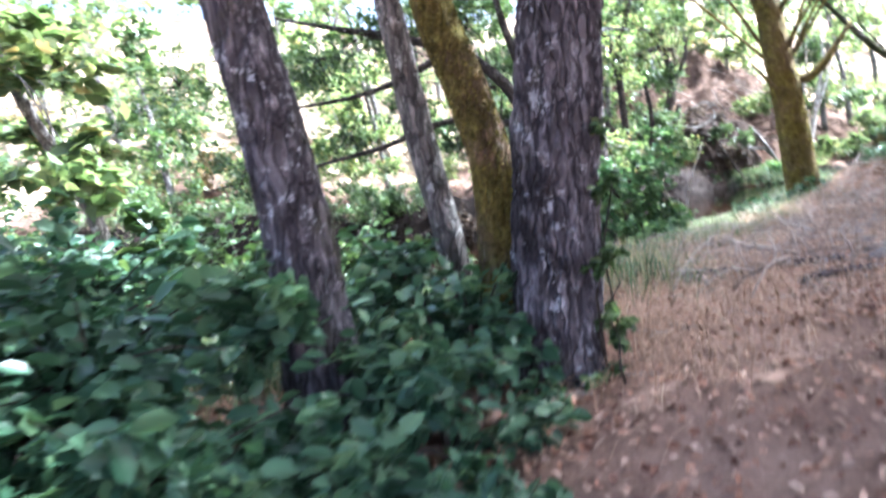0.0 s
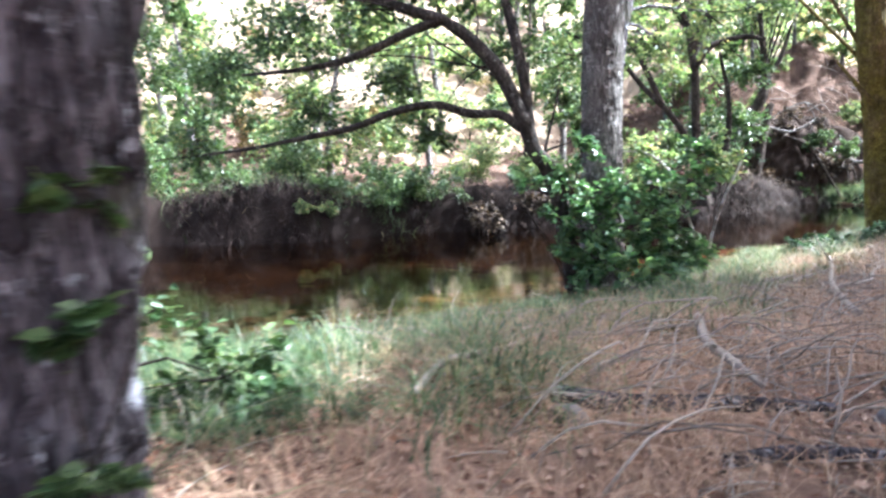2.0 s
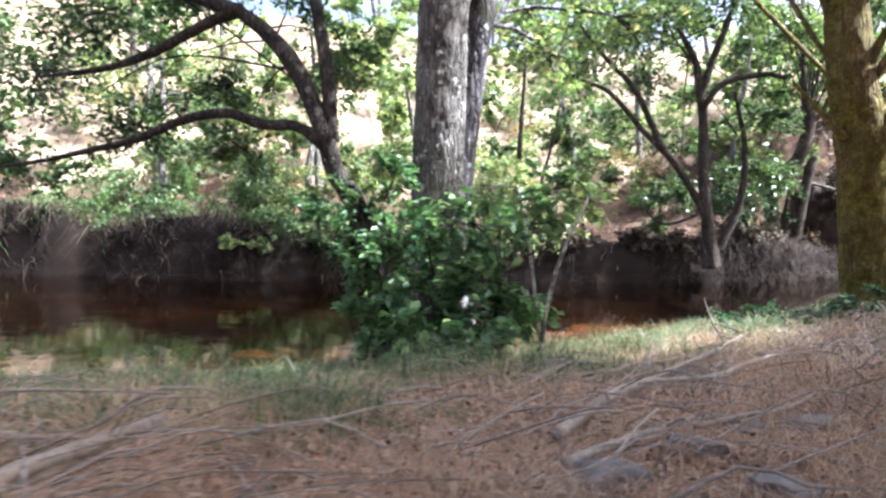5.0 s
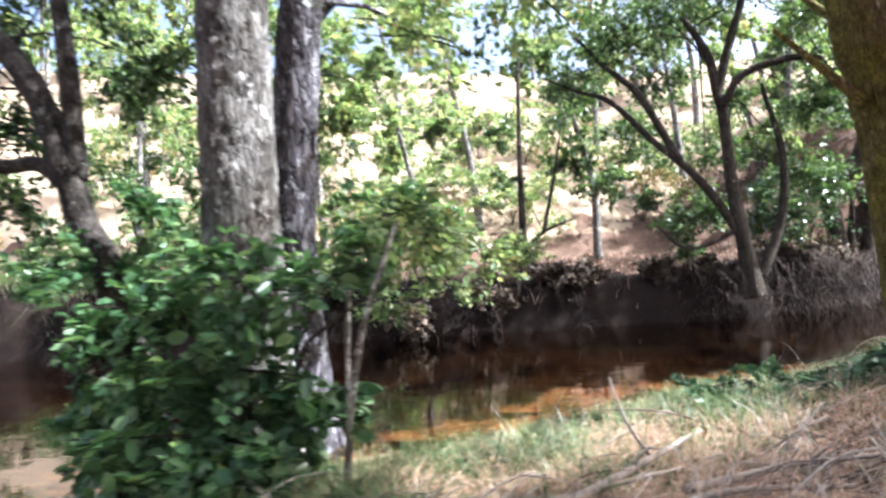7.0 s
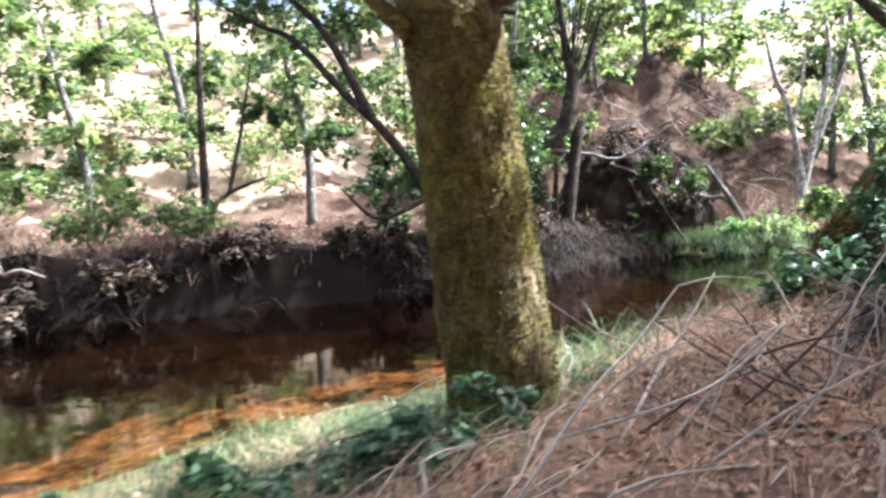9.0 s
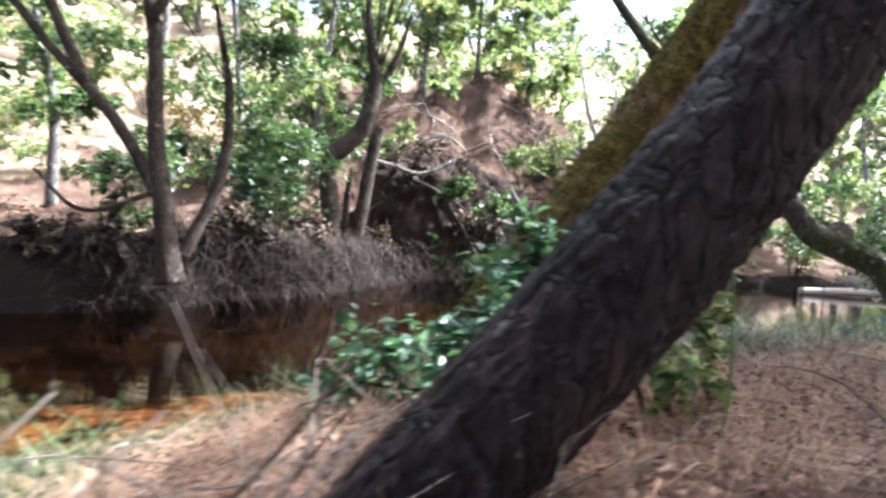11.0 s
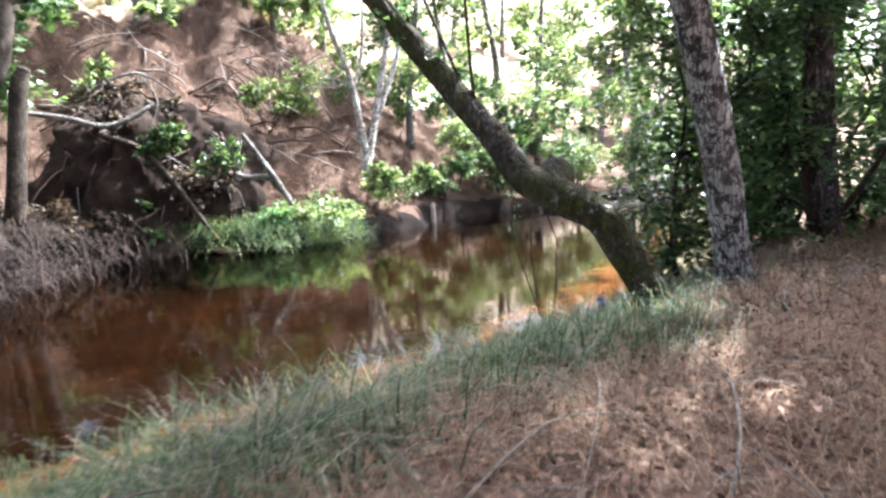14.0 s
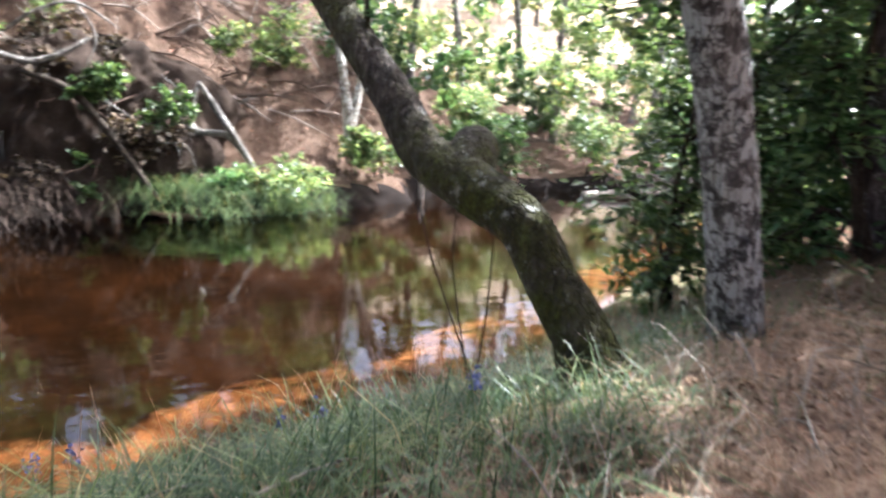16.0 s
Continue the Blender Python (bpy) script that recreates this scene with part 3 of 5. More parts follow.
tree("alder_tree", "leaning alder with dark flaking bark rising out of brambles",
     [(-0.6, 3.2, 0.3), (-0.63, 3.15, 1.3), (-0.67, 3.1, 1.86), (-0.76, 3.1, 2.4), (-0.9, 3.1, 3.4), (-1.4, 3.2, 6.0)],
     [0.21, 0.17, 0.15, 0.14, 0.14, 0.1], M_BARK_DARK,
     crown=clumps_round((-1.6, 3.4, 6.8), (2.2, 2.2, 1.2), 9, 1.1, 380), size=0.15, fine=False, thick=1.7, seg=60, per_metre=26, bark=0.012, seed=8)
TRUNK, WIDTH = [(0.34, 3.84, 0.3), (0.39, 3.77, 1.47), (0.30, 3.77, 2.01), (0.17, 3.77, 2.45), (0.03, 3.77, 3.0), (-0.62, 3.85, 5.1)], [0.14, 0.12, 0.12, 0.115, 0.11, 0.07]
mossy = tree("mossy_tree", "slanting tree with yellow-green moss over its bark",
     TRUNK,
     WIDTH, M_MOSS,
     limb_mat=M_BARK_GREY, limbs=[([(0.17, 4.06, 0.35), (0.08, 3.97, 1.25), (-0.02, 3.93, 1.89), (-0.1, 3.88, 2.57), (-0.2, 3.93, 3.36)], [0.1, 0.09, 0.09, 0.08, 0.06])],
     crown=clumps_round((-1.2, 5.0, 6.4), (2.2, 2.0, 1.1), 8, 1.1, 360), size=0.15, fine=False, thick=1.7, seg=60, per_metre=36, bark=0.012, seed=12)
moss_on(mossy, TRUNK, WIDTH, 4500, (0.4, -0.7, 0.4), -0.1, 0.7)

# the double trunk at the water's edge, and its crooked neighbour
tree("alder_tree", "tall grey alder with a bright sunlit patch at the water's edge",
     [(2.72, 11.65, -0.05), (2.72, 11.62, 1.26), (2.70, 11.6, 2.0), (2.70, 11.6, 3.05), (2.74, 11.6, 4.2), (2.9, 11.7, 7.0), (3.0, 11.9, 10.0)],
     [0.34, 0.30, 0.29, 0.285, 0.28, 0.22, 0.1], M_BARK_GREY,
     # last two clump groups are unseen, added to shade near and far banks
     crown=clumps_round((1.4, 11.6, 9.6), (2.4, 3.2, 1.4), 14, 1.4, 420) + clumps_round((6.6, 9.7, 9.2), (2.8, 1.5, 0.9), 10, 1.4, 420) + clumps_round((3.5, 21.0, 10.8), (5.5, 2.6, 0.7), 24, 1.5, 420), size=0.15, fine=False, thick=1.7, seg=80, per_metre=26, bark=0.014, seed=17)
tree("alder_tree", "slimmer alder trunk standing close behind the grey one",
     [(2.75, 12.3, -0.1), (2.74, 12.22, 1.26), (2.75, 12.2, 1.95), (2.86, 12.2, 3.18), (3.0, 12.2, 4.1), (3.5, 12.4, 7.0)],
     [0.26, 0.2, 0.19, 0.19, 0.18, 0.1], M_BARK_DARK,
     leaf=M_LEAF_LIGHT, crown=clumps_round((3.9, 12.8, 7.4), (2.2, 2.2, 1.2), 8, 1.2, 360) + [((3.7, 13.0, 3.7), 0.8, 330), ((4.5, 13.6, 4.3), 0.9, 360), ((2.4, 13.2, 3.6), 0.8, 320), ((3.3, 13.9, 4.6), 0.9, 330)], size=0.1, fine=False, thick=1.7, seg=64, per_metre=32, seed=19)
tree("crooked_tree", "crooked sallow with long dark boughs reaching over the water",
     [(2.3, 11.1, 0.05), (2.15, 11.0, 1.0), (1.98, 10.95, 1.67), (1.75, 10.95, 2.0), (1.63, 10.95, 2.34), (1.46, 10.95, 2.73), (1.23, 10.95, 3.15), (0.87, 10.95, 3.54), (0.52, 10.95, 3.8)],
     [0.13, 0.12, 0.11, 0.1, 0.1, 0.095, 0.095, 0.085, 0.065], M_BARK_BOUGH,
     limbs=[([(1.58, 10.95, 2.3), (1.28, 10.95, 2.5), (0.85, 10.93, 2.53), (0.39, 10.9, 2.66), (-0.19, 10.9, 2.59), (-0.81, 10.9, 2.39), (-1.67, 10.95, 2.25), (-2.6, 11.0, 2.12), (-4.0, 11.0, 2.0)], [0.065, 0.06, 0.06, 0.06, 0.055, 0.048, 0.036, 0.024, 0.01]),
            ([(0.56, 10.95, 3.82), (0.09, 10.95, 3.69), (-0.7, 10.95, 3.39), (-1.45, 10.98, 3.25), (-2.5, 11.0, 3.2)], [0.075, 0.065, 0.055, 0.04, 0.015]),
            ([(1.68, 10.98, 2.33), (1.61, 11.0, 2.94), (1.48, 11.05, 3.56), (1.32, 11.1, 4.21), (1.1, 11.1, 5.4)], [0.075, 0.075, 0.07, 0.065, 0.04]),
            ([(0.5, 10.95, 3.8), (-0.5, 10.95, 4.15), (-1.44, 10.95, 4.4), (-2.47, 10.95, 4.7)], [0.08, 0.07, 0.05, 0.02])],
     crown=[((-0.6, 11.3, 4.4), 1.0, 700), ((-1.9, 11.2, 4.0), 1.0, 700), ((-3.2, 11.6, 3.4), 1.0, 600), ((0.6, 11.8, 4.7), 1.0, 700), ((-0.4, 12.0, 3.2), 0.7, 420), ((-1.6, 11.8, 2.7), 0.7, 380), ((1.2, 12.2, 3.6), 0.7, 420), ((-3.4, 11.2, 2.3), 0.7, 320), ((-4.6, 11.8, 4.0), 1.0, 500), ((0.3, 11.4, 2.3), 0.55, 240)],
     size=0.08, thick=2.1, limb_r=0.014, seg=40, per_metre=28, bark=0.008, knots=0.1, flare=0.1, seed=23)

# mossy leaning tree in the middle
TRUNK, WIDTH = [(7.9, 14.15, 0.0), (7.83, 14.12, 0.3), (7.76, 14.1, 0.9), (7.69, 14.1, 1.62), (7.62, 14.1, 2.3), (7.54, 14.1, 2.95), (7.42, 14.1, 3.6), (7.2, 14.3, 6.0), (7.0, 14.6, 8.4)], [0.36, 0.34, 0.325, 0.31, 0.29, 0.28, 0.27, 0.2, 0.1]
mossy = tree("mossy_tree", "stout leaning tree furred with olive moss, sunlit at the top",
     TRUNK,
     WIDTH, M_BARK_MOSS,
     limbs=[([(7.72, 14.05, 2.95), (8.0, 13.95, 3.0), (8.3, 13.9, 3.25), (8.9, 13.9, 4.0)], [0.13, 0.11, 0.09, 0.04]),
            ([(7.35, 13.95, 2.7), (7.1, 13.85, 2.95), (6.7, 13.8, 3.4)], [0.06, 0.04, 0.015])],
     # second clump group hangs unseen over the path, added to shade the bank
     crown=clumps_round((6.2, 16.0, 8.8), (2.6, 2.2, 1.4), 10, 1.3, 400) + clumps_round((12.2, 11.0, 9.0), (2.2, 1.6, 0.9), 12, 1.4, 420), size=0.15, fine=False, thick=1.7, seg=90, per_metre=34, bark=0.016, knots=0.08, seed=31)
moss_on(mossy, TRUNK, WIDTH, 13000, (0.5, -0.8, 0.1), 0.0, 0.6)

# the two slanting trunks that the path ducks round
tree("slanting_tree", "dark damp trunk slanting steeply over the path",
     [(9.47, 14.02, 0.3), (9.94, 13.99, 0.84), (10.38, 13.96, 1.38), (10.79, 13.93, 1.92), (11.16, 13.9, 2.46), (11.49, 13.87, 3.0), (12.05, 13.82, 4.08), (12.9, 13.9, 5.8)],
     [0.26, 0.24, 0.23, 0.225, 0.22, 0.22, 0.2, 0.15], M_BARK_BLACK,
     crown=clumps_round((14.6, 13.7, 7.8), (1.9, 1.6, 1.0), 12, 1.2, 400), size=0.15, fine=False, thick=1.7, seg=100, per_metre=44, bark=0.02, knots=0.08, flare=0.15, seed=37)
TRUNK, WIDTH = [(10.13, 15.77, 0.4), (10.53, 15.77, 1.05), (10.76, 15.77, 1.43), (11.30, 15.79, 2.17), (11.85, 15.82, 2.98), (12.53, 15.88, 4.1), (13.62, 16.17, 6.0)], [0.26, 0.22, 0.205, 0.195, 0.19, 0.18, 0.11]
mossy = tree("slanting_tree", "slanting trunk with thick green-gold moss along its upper side",
     TRUNK,
     WIDTH, M_MOSS,
     crown=clumps_round((15.2, 17.2, 7.8), (2.4, 2.4, 1.2), 10, 1.2, 380), size=0.15, fine=False, thick=1.7, seg=80, per_metre=36, bark=0.02, knots=0.1, flare=0.2, seed=41)
moss_on(mossy, TRUNK, WIDTH, 16000, (-0.75, -0.25, 0.6), -0.05, 0.8)

# trees at the end of the walk
tree("leaning_tree", "dark grey trunk bowed low over the stream, mossy at its foot",
     [(16.19, 18.18, 0.75), (16.13, 18.28, 1.05), (16.03, 18.47, 1.32), (15.95, 18.65, 1.58), (15.78, 19.01, 1.76), (15.62, 19.38, 1.93), (15.51, 19.65, 2.25), (15.36, 20.00, 2.62), (15.00, 20.79, 3.48), (14.51, 21.90, 4.71), (13.73, 23.18, 6.6)],
     [0.2, 0.155, 0.145, 0.15, 0.165, 0.15, 0.135, 0.13, 0.12, 0.105, 0.05], M_BARK_BOWED,
     limbs=[([(15.75, 19.06, 1.78), (15.94, 19.32, 1.95), (15.98, 19.57, 1.9)], [0.16, 0.17, 0.06])],
     crown=clumps_round((13.71, 23.58, 7.4), (2.4, 2.4, 1.1), 9, 1.1, 360), size=0.13, fine=False, thick=2.0, seg=56, per_metre=34, bark=0.008, flare=0.5, seed=43)
tree("alder_tree", "straight alder with grey blotched bark beside the leafy path",
     [(17.58, 18.61, 0.6), (17.56, 18.59, 0.8), (17.45, 18.58, 1.35), (17.33, 18.58, 1.89), (17.12, 18.57, 2.6), (16.85, 18.56, 3.4), (16.52, 18.59, 4.4), (16.11, 18.88, 7.0)],
     [0.2, 0.18, 0.165, 0.16, 0.158, 0.155, 0.15, 0.1], M_BARK_LICHEN,
     crown=clumps_round((16.33, 18.49, 8.2), (3.2, 3.0, 1.4), 14, 1.3, 400), size=0.15, fine=False, thick=1.7, seg=72, per_metre=30, bark=0.01, seed=47)
tree("alder_tree", "dark trunk standing among dense laurel leaves",
     [(20.77, 19.87, 0.6), (20.57, 19.87, 2.0), (20.37, 19.86, 3.4), (20.17, 19.85, 6.0)], [0.22, 0.18, 0.17, 0.12], M_BARK_DARK,
     crown=clumps_round((20.46, 20.26, 7.4), (2.6, 2.4, 1.2), 9, 1.2, 380), size=0.15, fine=False, thick=1.7, seg=48, seed=53)

# far bank
tree("forked_tree", "many-stemmed dark tree forking on the far bank",
     [(6.86, 23.0, 0.45), (6.7, 23.0, 1.77), (6.55, 23.0, 2.87), (6.48, 23.0, 4.46), (6.37, 23.0, 5.08), (6.22, 23.0, 5.95), (5.76, 23.0, 6.87)],
     [0.2, 0.155, 0.13, 0.115, 0.11, 0.09, 0.06], M_TWIG,
     limbs=[([(6.37, 23.0, 5.0), (6.7, 23.0, 6.14), (6.95, 23.0, 6.84), (7.3, 23.0, 8.0)], [0.11, 0.09, 0.08, 0.04]),
            ([(6.72, 23.0, 1.7), (6.13, 22.95, 2.77), (5.66, 22.9, 3.41), (4.94, 22.9, 4.15), (4.07, 22.9, 5.16), (3.29, 22.9, 5.55), (2.49, 22.9, 6.02)], [0.11, 0.1, 0.09, 0.075, 0.06, 0.04, 0.02]),
            ([(5.5, 22.9, 3.6), (4.71, 22.9, 5.23), (3.96, 22.9, 6.06), (3.2, 22.9, 7.05)], [0.1, 0.08, 0.06, 0.03]),
            ([(7.0, 23.1, 0.9), (7.5, 23.3, 2.2), (7.6, 23.4, 3.6), (7.3, 23.5, 5.2)], [0.12, 0.1, 0.08, 0.04]),
            ([(6.7, 22.95, 2.0), (5.6, 22.7, 1.6), (4.9, 22.6, 2.2)], [0.05, 0.04, 0.02]),
            ([(6.45, 22.9, 4.7), (6.9, 22.8, 5.3), (7.8, 22.8, 5.5), (8.4, 22.8, 5.4)], [0.09, 0.09, 0.08, 0.05])],
     crown=[((4.2, 23.2, 6.8), 1.3, 700), ((5.6, 23.4, 7.4), 1.4, 800), ((7.2, 23.3, 7.6), 1.3, 700), ((3.0, 23.4, 6.0), 1.0, 500), ((8.6, 23.4, 6.6), 1.0, 450), ((8.2, 23.8, 4.6), 0.9, 500), ((5.0, 23.6, 5.6), 0.8, 300), ((6.0, 24.6, 2.6), 0.9, 500), ((8.3, 24.4, 3.0), 1.0, 600)],
     leaf=M_LEAF, size=0.13, fine=False, thick=2.0, seg=28, per_metre=14, bark=0.008, seed=59)
tree("forked_tree", "crooked brown tree with an elbow, leaning on the far bank",
     [(9.35, 28.2, 0.6), (9.25, 28.2, 1.73), (9.15, 28.2, 2.61), (9.16, 28.2, 3.1), (9.52, 28.2, 3.43), (9.93, 28.2, 3.92), (10.14, 28.2, 4.65), (10.19, 28.2, 5.26), (10.06, 28.2, 5.8), (9.8, 28.2, 8.0)],
     [0.26, 0.24, 0.22, 0.22, 0.22, 0.2, 0.19, 0.17, 0.12, 0.05], M_TWIG,
     limbs=[([(10.2, 28.2, 5.0), (10.62, 28.2, 5.56), (11.0, 28.2, 6.8)], [0.1, 0.09, 0.05]),
            ([(9.16, 28.15, 3.14), (8.88, 28.1, 3.32), (8.85, 28.1, 3.68)], [0.15, 0.12, 0.07]),
            ([(9.8, 28.3, 0.7), (10.0, 28.2, 1.7), (10.11, 28.2, 2.52), (10.27, 28.2, 3.58), (10.4, 28.2, 3.95)], [0.2, 0.17, 0.16, 0.15, 0.12]),
            ([(9.6, 28.3, 0.8), (9.62, 28.3, 1.9), (9.72, 28.3, 2.9)], [0.1, 0.09, 0.05])],
     # the high clumps, mostly out of view, are added to shade the far slope
     crown=[((9.6, 28.4, 8.4), 1.3, 500), ((10.8, 28.6, 7.6), 1.1, 450), ((8.6, 29.2, 5.2), 0.9, 400), ((8.2, 29.0, 3.6), 0.8, 350)] + clumps_round((8.8, 27.0, 11.4), (5.5, 2.6, 0.7), 18, 1.5, 420),
     leaf=M_LEAF_LIGHT, size=0.13, seg=30, per_metre=14, bark=0.008, seed=61)
tree("birch_clump", "pale many-stemmed small tree on the sunlit slope",
     [(18.05, 32.0, 1.4), (18.03, 32.0, 1.95), (17.89, 32.0, 3.12), (17.64, 32.0, 4.44), (17.22, 32.0, 5.55), (16.9, 32.0, 7.0)],
     [0.2, 0.15, 0.1, 0.085, 0.075, 0.03], M_BARK_PALE,
     limbs=[([(18.1, 32.0, 1.9), (18.44, 32.0, 3.45), (18.73, 32.0, 4.79), (18.92, 32.0, 5.94), (18.83, 32.0, 7.4)], [0.12, 0.1, 0.09, 0.07, 0.03]),
            ([(18.25, 32.0, 2.7), (18.7, 32.0, 3.8), (19.1, 32.0, 4.8), (19.47, 32.0, 6.2)], [0.09, 0.08, 0.07, 0.03]),
            ([(17.75, 32.0, 3.9), (18.1, 32.1, 5.0), (18.2, 32.1, 6.4)], [0.06, 0.05, 0.03])],
     crown=[((17.0, 32.4, 7.4), 1.1, 380), ((18.8, 32.4, 7.9), 1.2, 420), ((19.8, 32.4, 6.8), 1.0, 320), ((16.4, 32.6, 4.4), 0.9, 450), ((15.6, 32.8, 4.0), 0.7, 300)],
     leaf=M_LEAF_LIGHT, size=0.13, seg=22, per_metre=10, bark=0.004, seed=67)
tree("sapling", "thin bare-stemmed sapling on the far bank",
     [(1.2, 24.5, 0.5), (1.28, 24.5, 1.84), (1.31, 24.5, 4.15), (1.38, 24.5, 6.03), (1.45, 24.5, 7.6)], [0.15, 0.11, 0.07, 0.05, 0.02], M_TWIG,
     limbs=[([(1.24, 24.5, 1.8), (1.9, 24.4, 2.3), (2.8, 24.3, 2.6)], [0.07, 0.05, 0.02]),
            ([(1.22, 24.5, 1.7), (0.6, 24.4, 1.2), (0.1, 24.2, 0.7)], [0.08, 0.07, 0.05]),
            ([(1.9, 24.4, 2.3), (2.3, 24.5, 4.0), (2.5, 24.6, 5.2)], [0.05, 0.04, 0.015])],
     crown=[((1.4, 24.6, 8.0), 1.0, 200)], leaf=M_LEAF_LIGHT, size=0.13, seg=18, per_metre=8, bark=0.004, seed=71)


# ---- bushes ----
def bush(name, label, clumps, mat, size, stems=4, stem_mat=None, stem_r=0.014, fine=True, flat=0.55, aspect=0.6, root=None, category="bush", group=""):
    """A bush: stems from one root to its clumps of (centre, radius, count), and its leaves."""
    c = np.array([k[0] for k in clumps])
    if root is None:
        root = (c[:, 0].mean(), c[:, 1].mean())
    foot = (root[0], root[1], ground_z(*root) - 0.03)
    b = thing(name, foot, label, category, group)
    for ctr, r, n in list(clumps)[:stems]:
        a = np.asarray(foot) + np.append(rng.normal(size=2) * 0.06, 0)
        v, q, cap = limb_to(a, ctr, stem_r * 1.4, stem_r * 0.4, 0.1, 6)
        under(b, mesh_of("stem", v, [q, cap], stem_mat or M_TWIG), "stem")
    pts, outs, twigs = [], [], []
    for ctr, r, n in clumps:
        p, ends, o = spray(ctr, r, int(n), 0.85)
        pts.append(p), outs.append(o)
        for e in ends[::2]:
            twigs.append(tube([ctr, (np.asarray(ctr) + e) / 2 + rng.normal(size=3) * r * 0.07, e], [stem_r * 0.6, 0.003], 4, 2))
    p = np.vstack(pts)
    keep = p[:, 2] > height(p[:, 0], p[:, 1]) + 0.02
    v, f = leaf_cloud(p[keep], size, flat, aspect, fine, np.vstack(outs)[keep])
    under(b, mesh_of("foliage", v, f, mat), "foliage")
    v, f = joined(twigs)
    tagged(under(b, mesh_of("twig_spray", v, f, stem_mat or M_TWIG), "twig_spray"), kind="stuff")
    return b


G_BRAMBLE = "brambles by the path"
bush("bramble_bush", "blue-green bramble thicket crowding the path's edge", [((-1.5, 2.6, 0.9), 0.75, 1500), ((-2.3, 2.3, 1.1), 0.8, 1500), ((-1.9, 3.4, 1.0), 0.8, 1300), ((-0.95, 2.0, 0.7), 0.5, 800), ((-1.3, 1.5, 0.6), 0.55, 800), ((-0.75, 2.7, 1.1), 0.4, 420)], M_LEAF_BLUE, 0.12, group=G_BRAMBLE)
bush("bramble_bush", "green bramble tangle between two alder trunks", [((-0.1, 2.8, 0.7), 0.45, 800), ((0.2, 3.3, 0.8), 0.42, 620), ((-0.2, 3.6, 1.0), 0.55, 800), ((-0.35, 2.2, 0.55), 0.42, 620), ((0.3, 2.65, 0.5), 0.34, 420), ((-0.2, 1.75, 0.45), 0.4, 480), ((0.15, 2.15, 0.4), 0.32, 340)], M_LEAF_BLUE, 0.1, group=G_BRAMBLE)
bush("bramble_bush", "low green brambles behind the mossy trunks", [((-0.6, 4.6, 0.9), 0.7, 800), ((0.2, 5.1, 0.7), 0.5, 500), ((-1.6, 4.8, 1.1), 0.8, 800), ((-2.8, 4.2, 1.2), 0.9, 800), ((-1.0, 5.6, 0.8), 0.6, 500)], M_LEAF, 0.085, group=G_BRAMBLE)
bush("bramble_bush", "bramble sprays in shade beside the brook", [((-3.6, 5.6, 1.0), 0.8, 700), ((-4.6, 6.4, 1.2), 0.9, 700), ((-3.2, 7.4, 0.8), 0.6, 400)], M_LEAF_BLUE, 0.09, group=G_BRAMBLE)
bush("ivy_plant", "ivy leaves clinging low on a dark alder trunk", [((0.9, 3.27, 1.75), 0.12, 60), ((0.9, 3.25, 1.45), 0.13, 70), ((0.88, 3.25, 1.1), 0.15, 90), ((0.86, 3.2, 0.75), 0.18, 110), ((0.8, 3.1, 0.5), 0.2, 110)], M_LEAF, 0.07, root=(0.86, 3.2), stems=5, stem_r=0.006, category="plant")
bush("elder_bush", "bright-leaved elder bush at the foot of the grey alder", [((3.35, 10.75, 0.95), 0.6, 400), ((3.7, 10.9, 0.6), 0.5, 360), ((3.1, 10.5, 0.6), 0.55, 380), ((3.3, 10.9, 1.5), 0.6, 320), ((2.8, 10.8, 1.4), 0.6, 300), ((3.85, 11.1, 1.5), 0.55, 240), ((3.5, 10.5, 0.35), 0.5, 360), ((4.05, 11.5, 1.9), 0.55, 220), ((3.2, 10.3, 0.3), 0.4, 240), ((2.4, 10.7, 0.9), 0.5, 260), ((2.5, 10.6, 0.45), 0.4, 240)], M_LEAF_ELDER, 0.12, stems=9)
bush("elder_bush", "shaded elder sprouts over the stream's edge", [((2.5, 10.7, 1.35), 0.42, 240), ((2.1, 10.8, 1.65), 0.45, 260), ((2.7, 10.6, 0.9), 0.4, 220), ((1.6, 10.9, 1.6), 0.4, 180), ((2.75, 10.4, 0.45), 0.35, 200), ((2.4, 11.0, 1.95), 0.4, 200), ((2.1, 10.7, 1.0), 0.4, 200), ((2.25, 10.6, 0.55), 0.4, 220)], M_LEAF_ELDER, 0.09, stems=6)
over = bush("hazel_shrub", "slim hazel arching leafy shoots out over the water", [((4.3, 11.6, 1.85), 0.5, 360), ((3.6, 12.6, 1.95), 0.6, 460), ((3.3, 13.6, 1.9), 0.65, 520), ((2.6, 14.2, 1.9), 0.7, 540), ((3.7, 14.4, 1.55), 0.5, 320), ((3.0, 15.0, 1.35), 0.5, 300), ((1.9, 13.4, 1.7), 0.6, 420), ((2.3, 14.8, 1.1), 0.45, 240)], M_LEAF_LIGHT, 0.085, stems=0, root=(4.0, 10.9))
for pts, rs in (([(4.0, 10.9, 0.2), (4.08, 10.9, 0.8), (4.2, 10.9, 1.25), (4.43, 10.92, 1.8)], [0.024, 0.021, 0.019, 0.012]),
                ([(4.02, 10.9, 0.3), (3.7, 11.6, 1.6), (3.4, 12.8, 2.0), (3.45, 14.2, 1.9), (3.56, 15.5, 1.34)], [0.02, 0.018, 0.016, 0.013, 0.01]),
                ([(3.4, 12.8, 2.0), (2.7, 13.8, 2.0), (1.9, 14.4, 1.8)], [0.018, 0.014, 0.006])):
    v, q, c = tube(pts, rs, 8, 8, 0, 0.08)
    under(over, mesh_of("stem", v, [q, c], M_BARK_PALE), "stem", "pale bare stem")
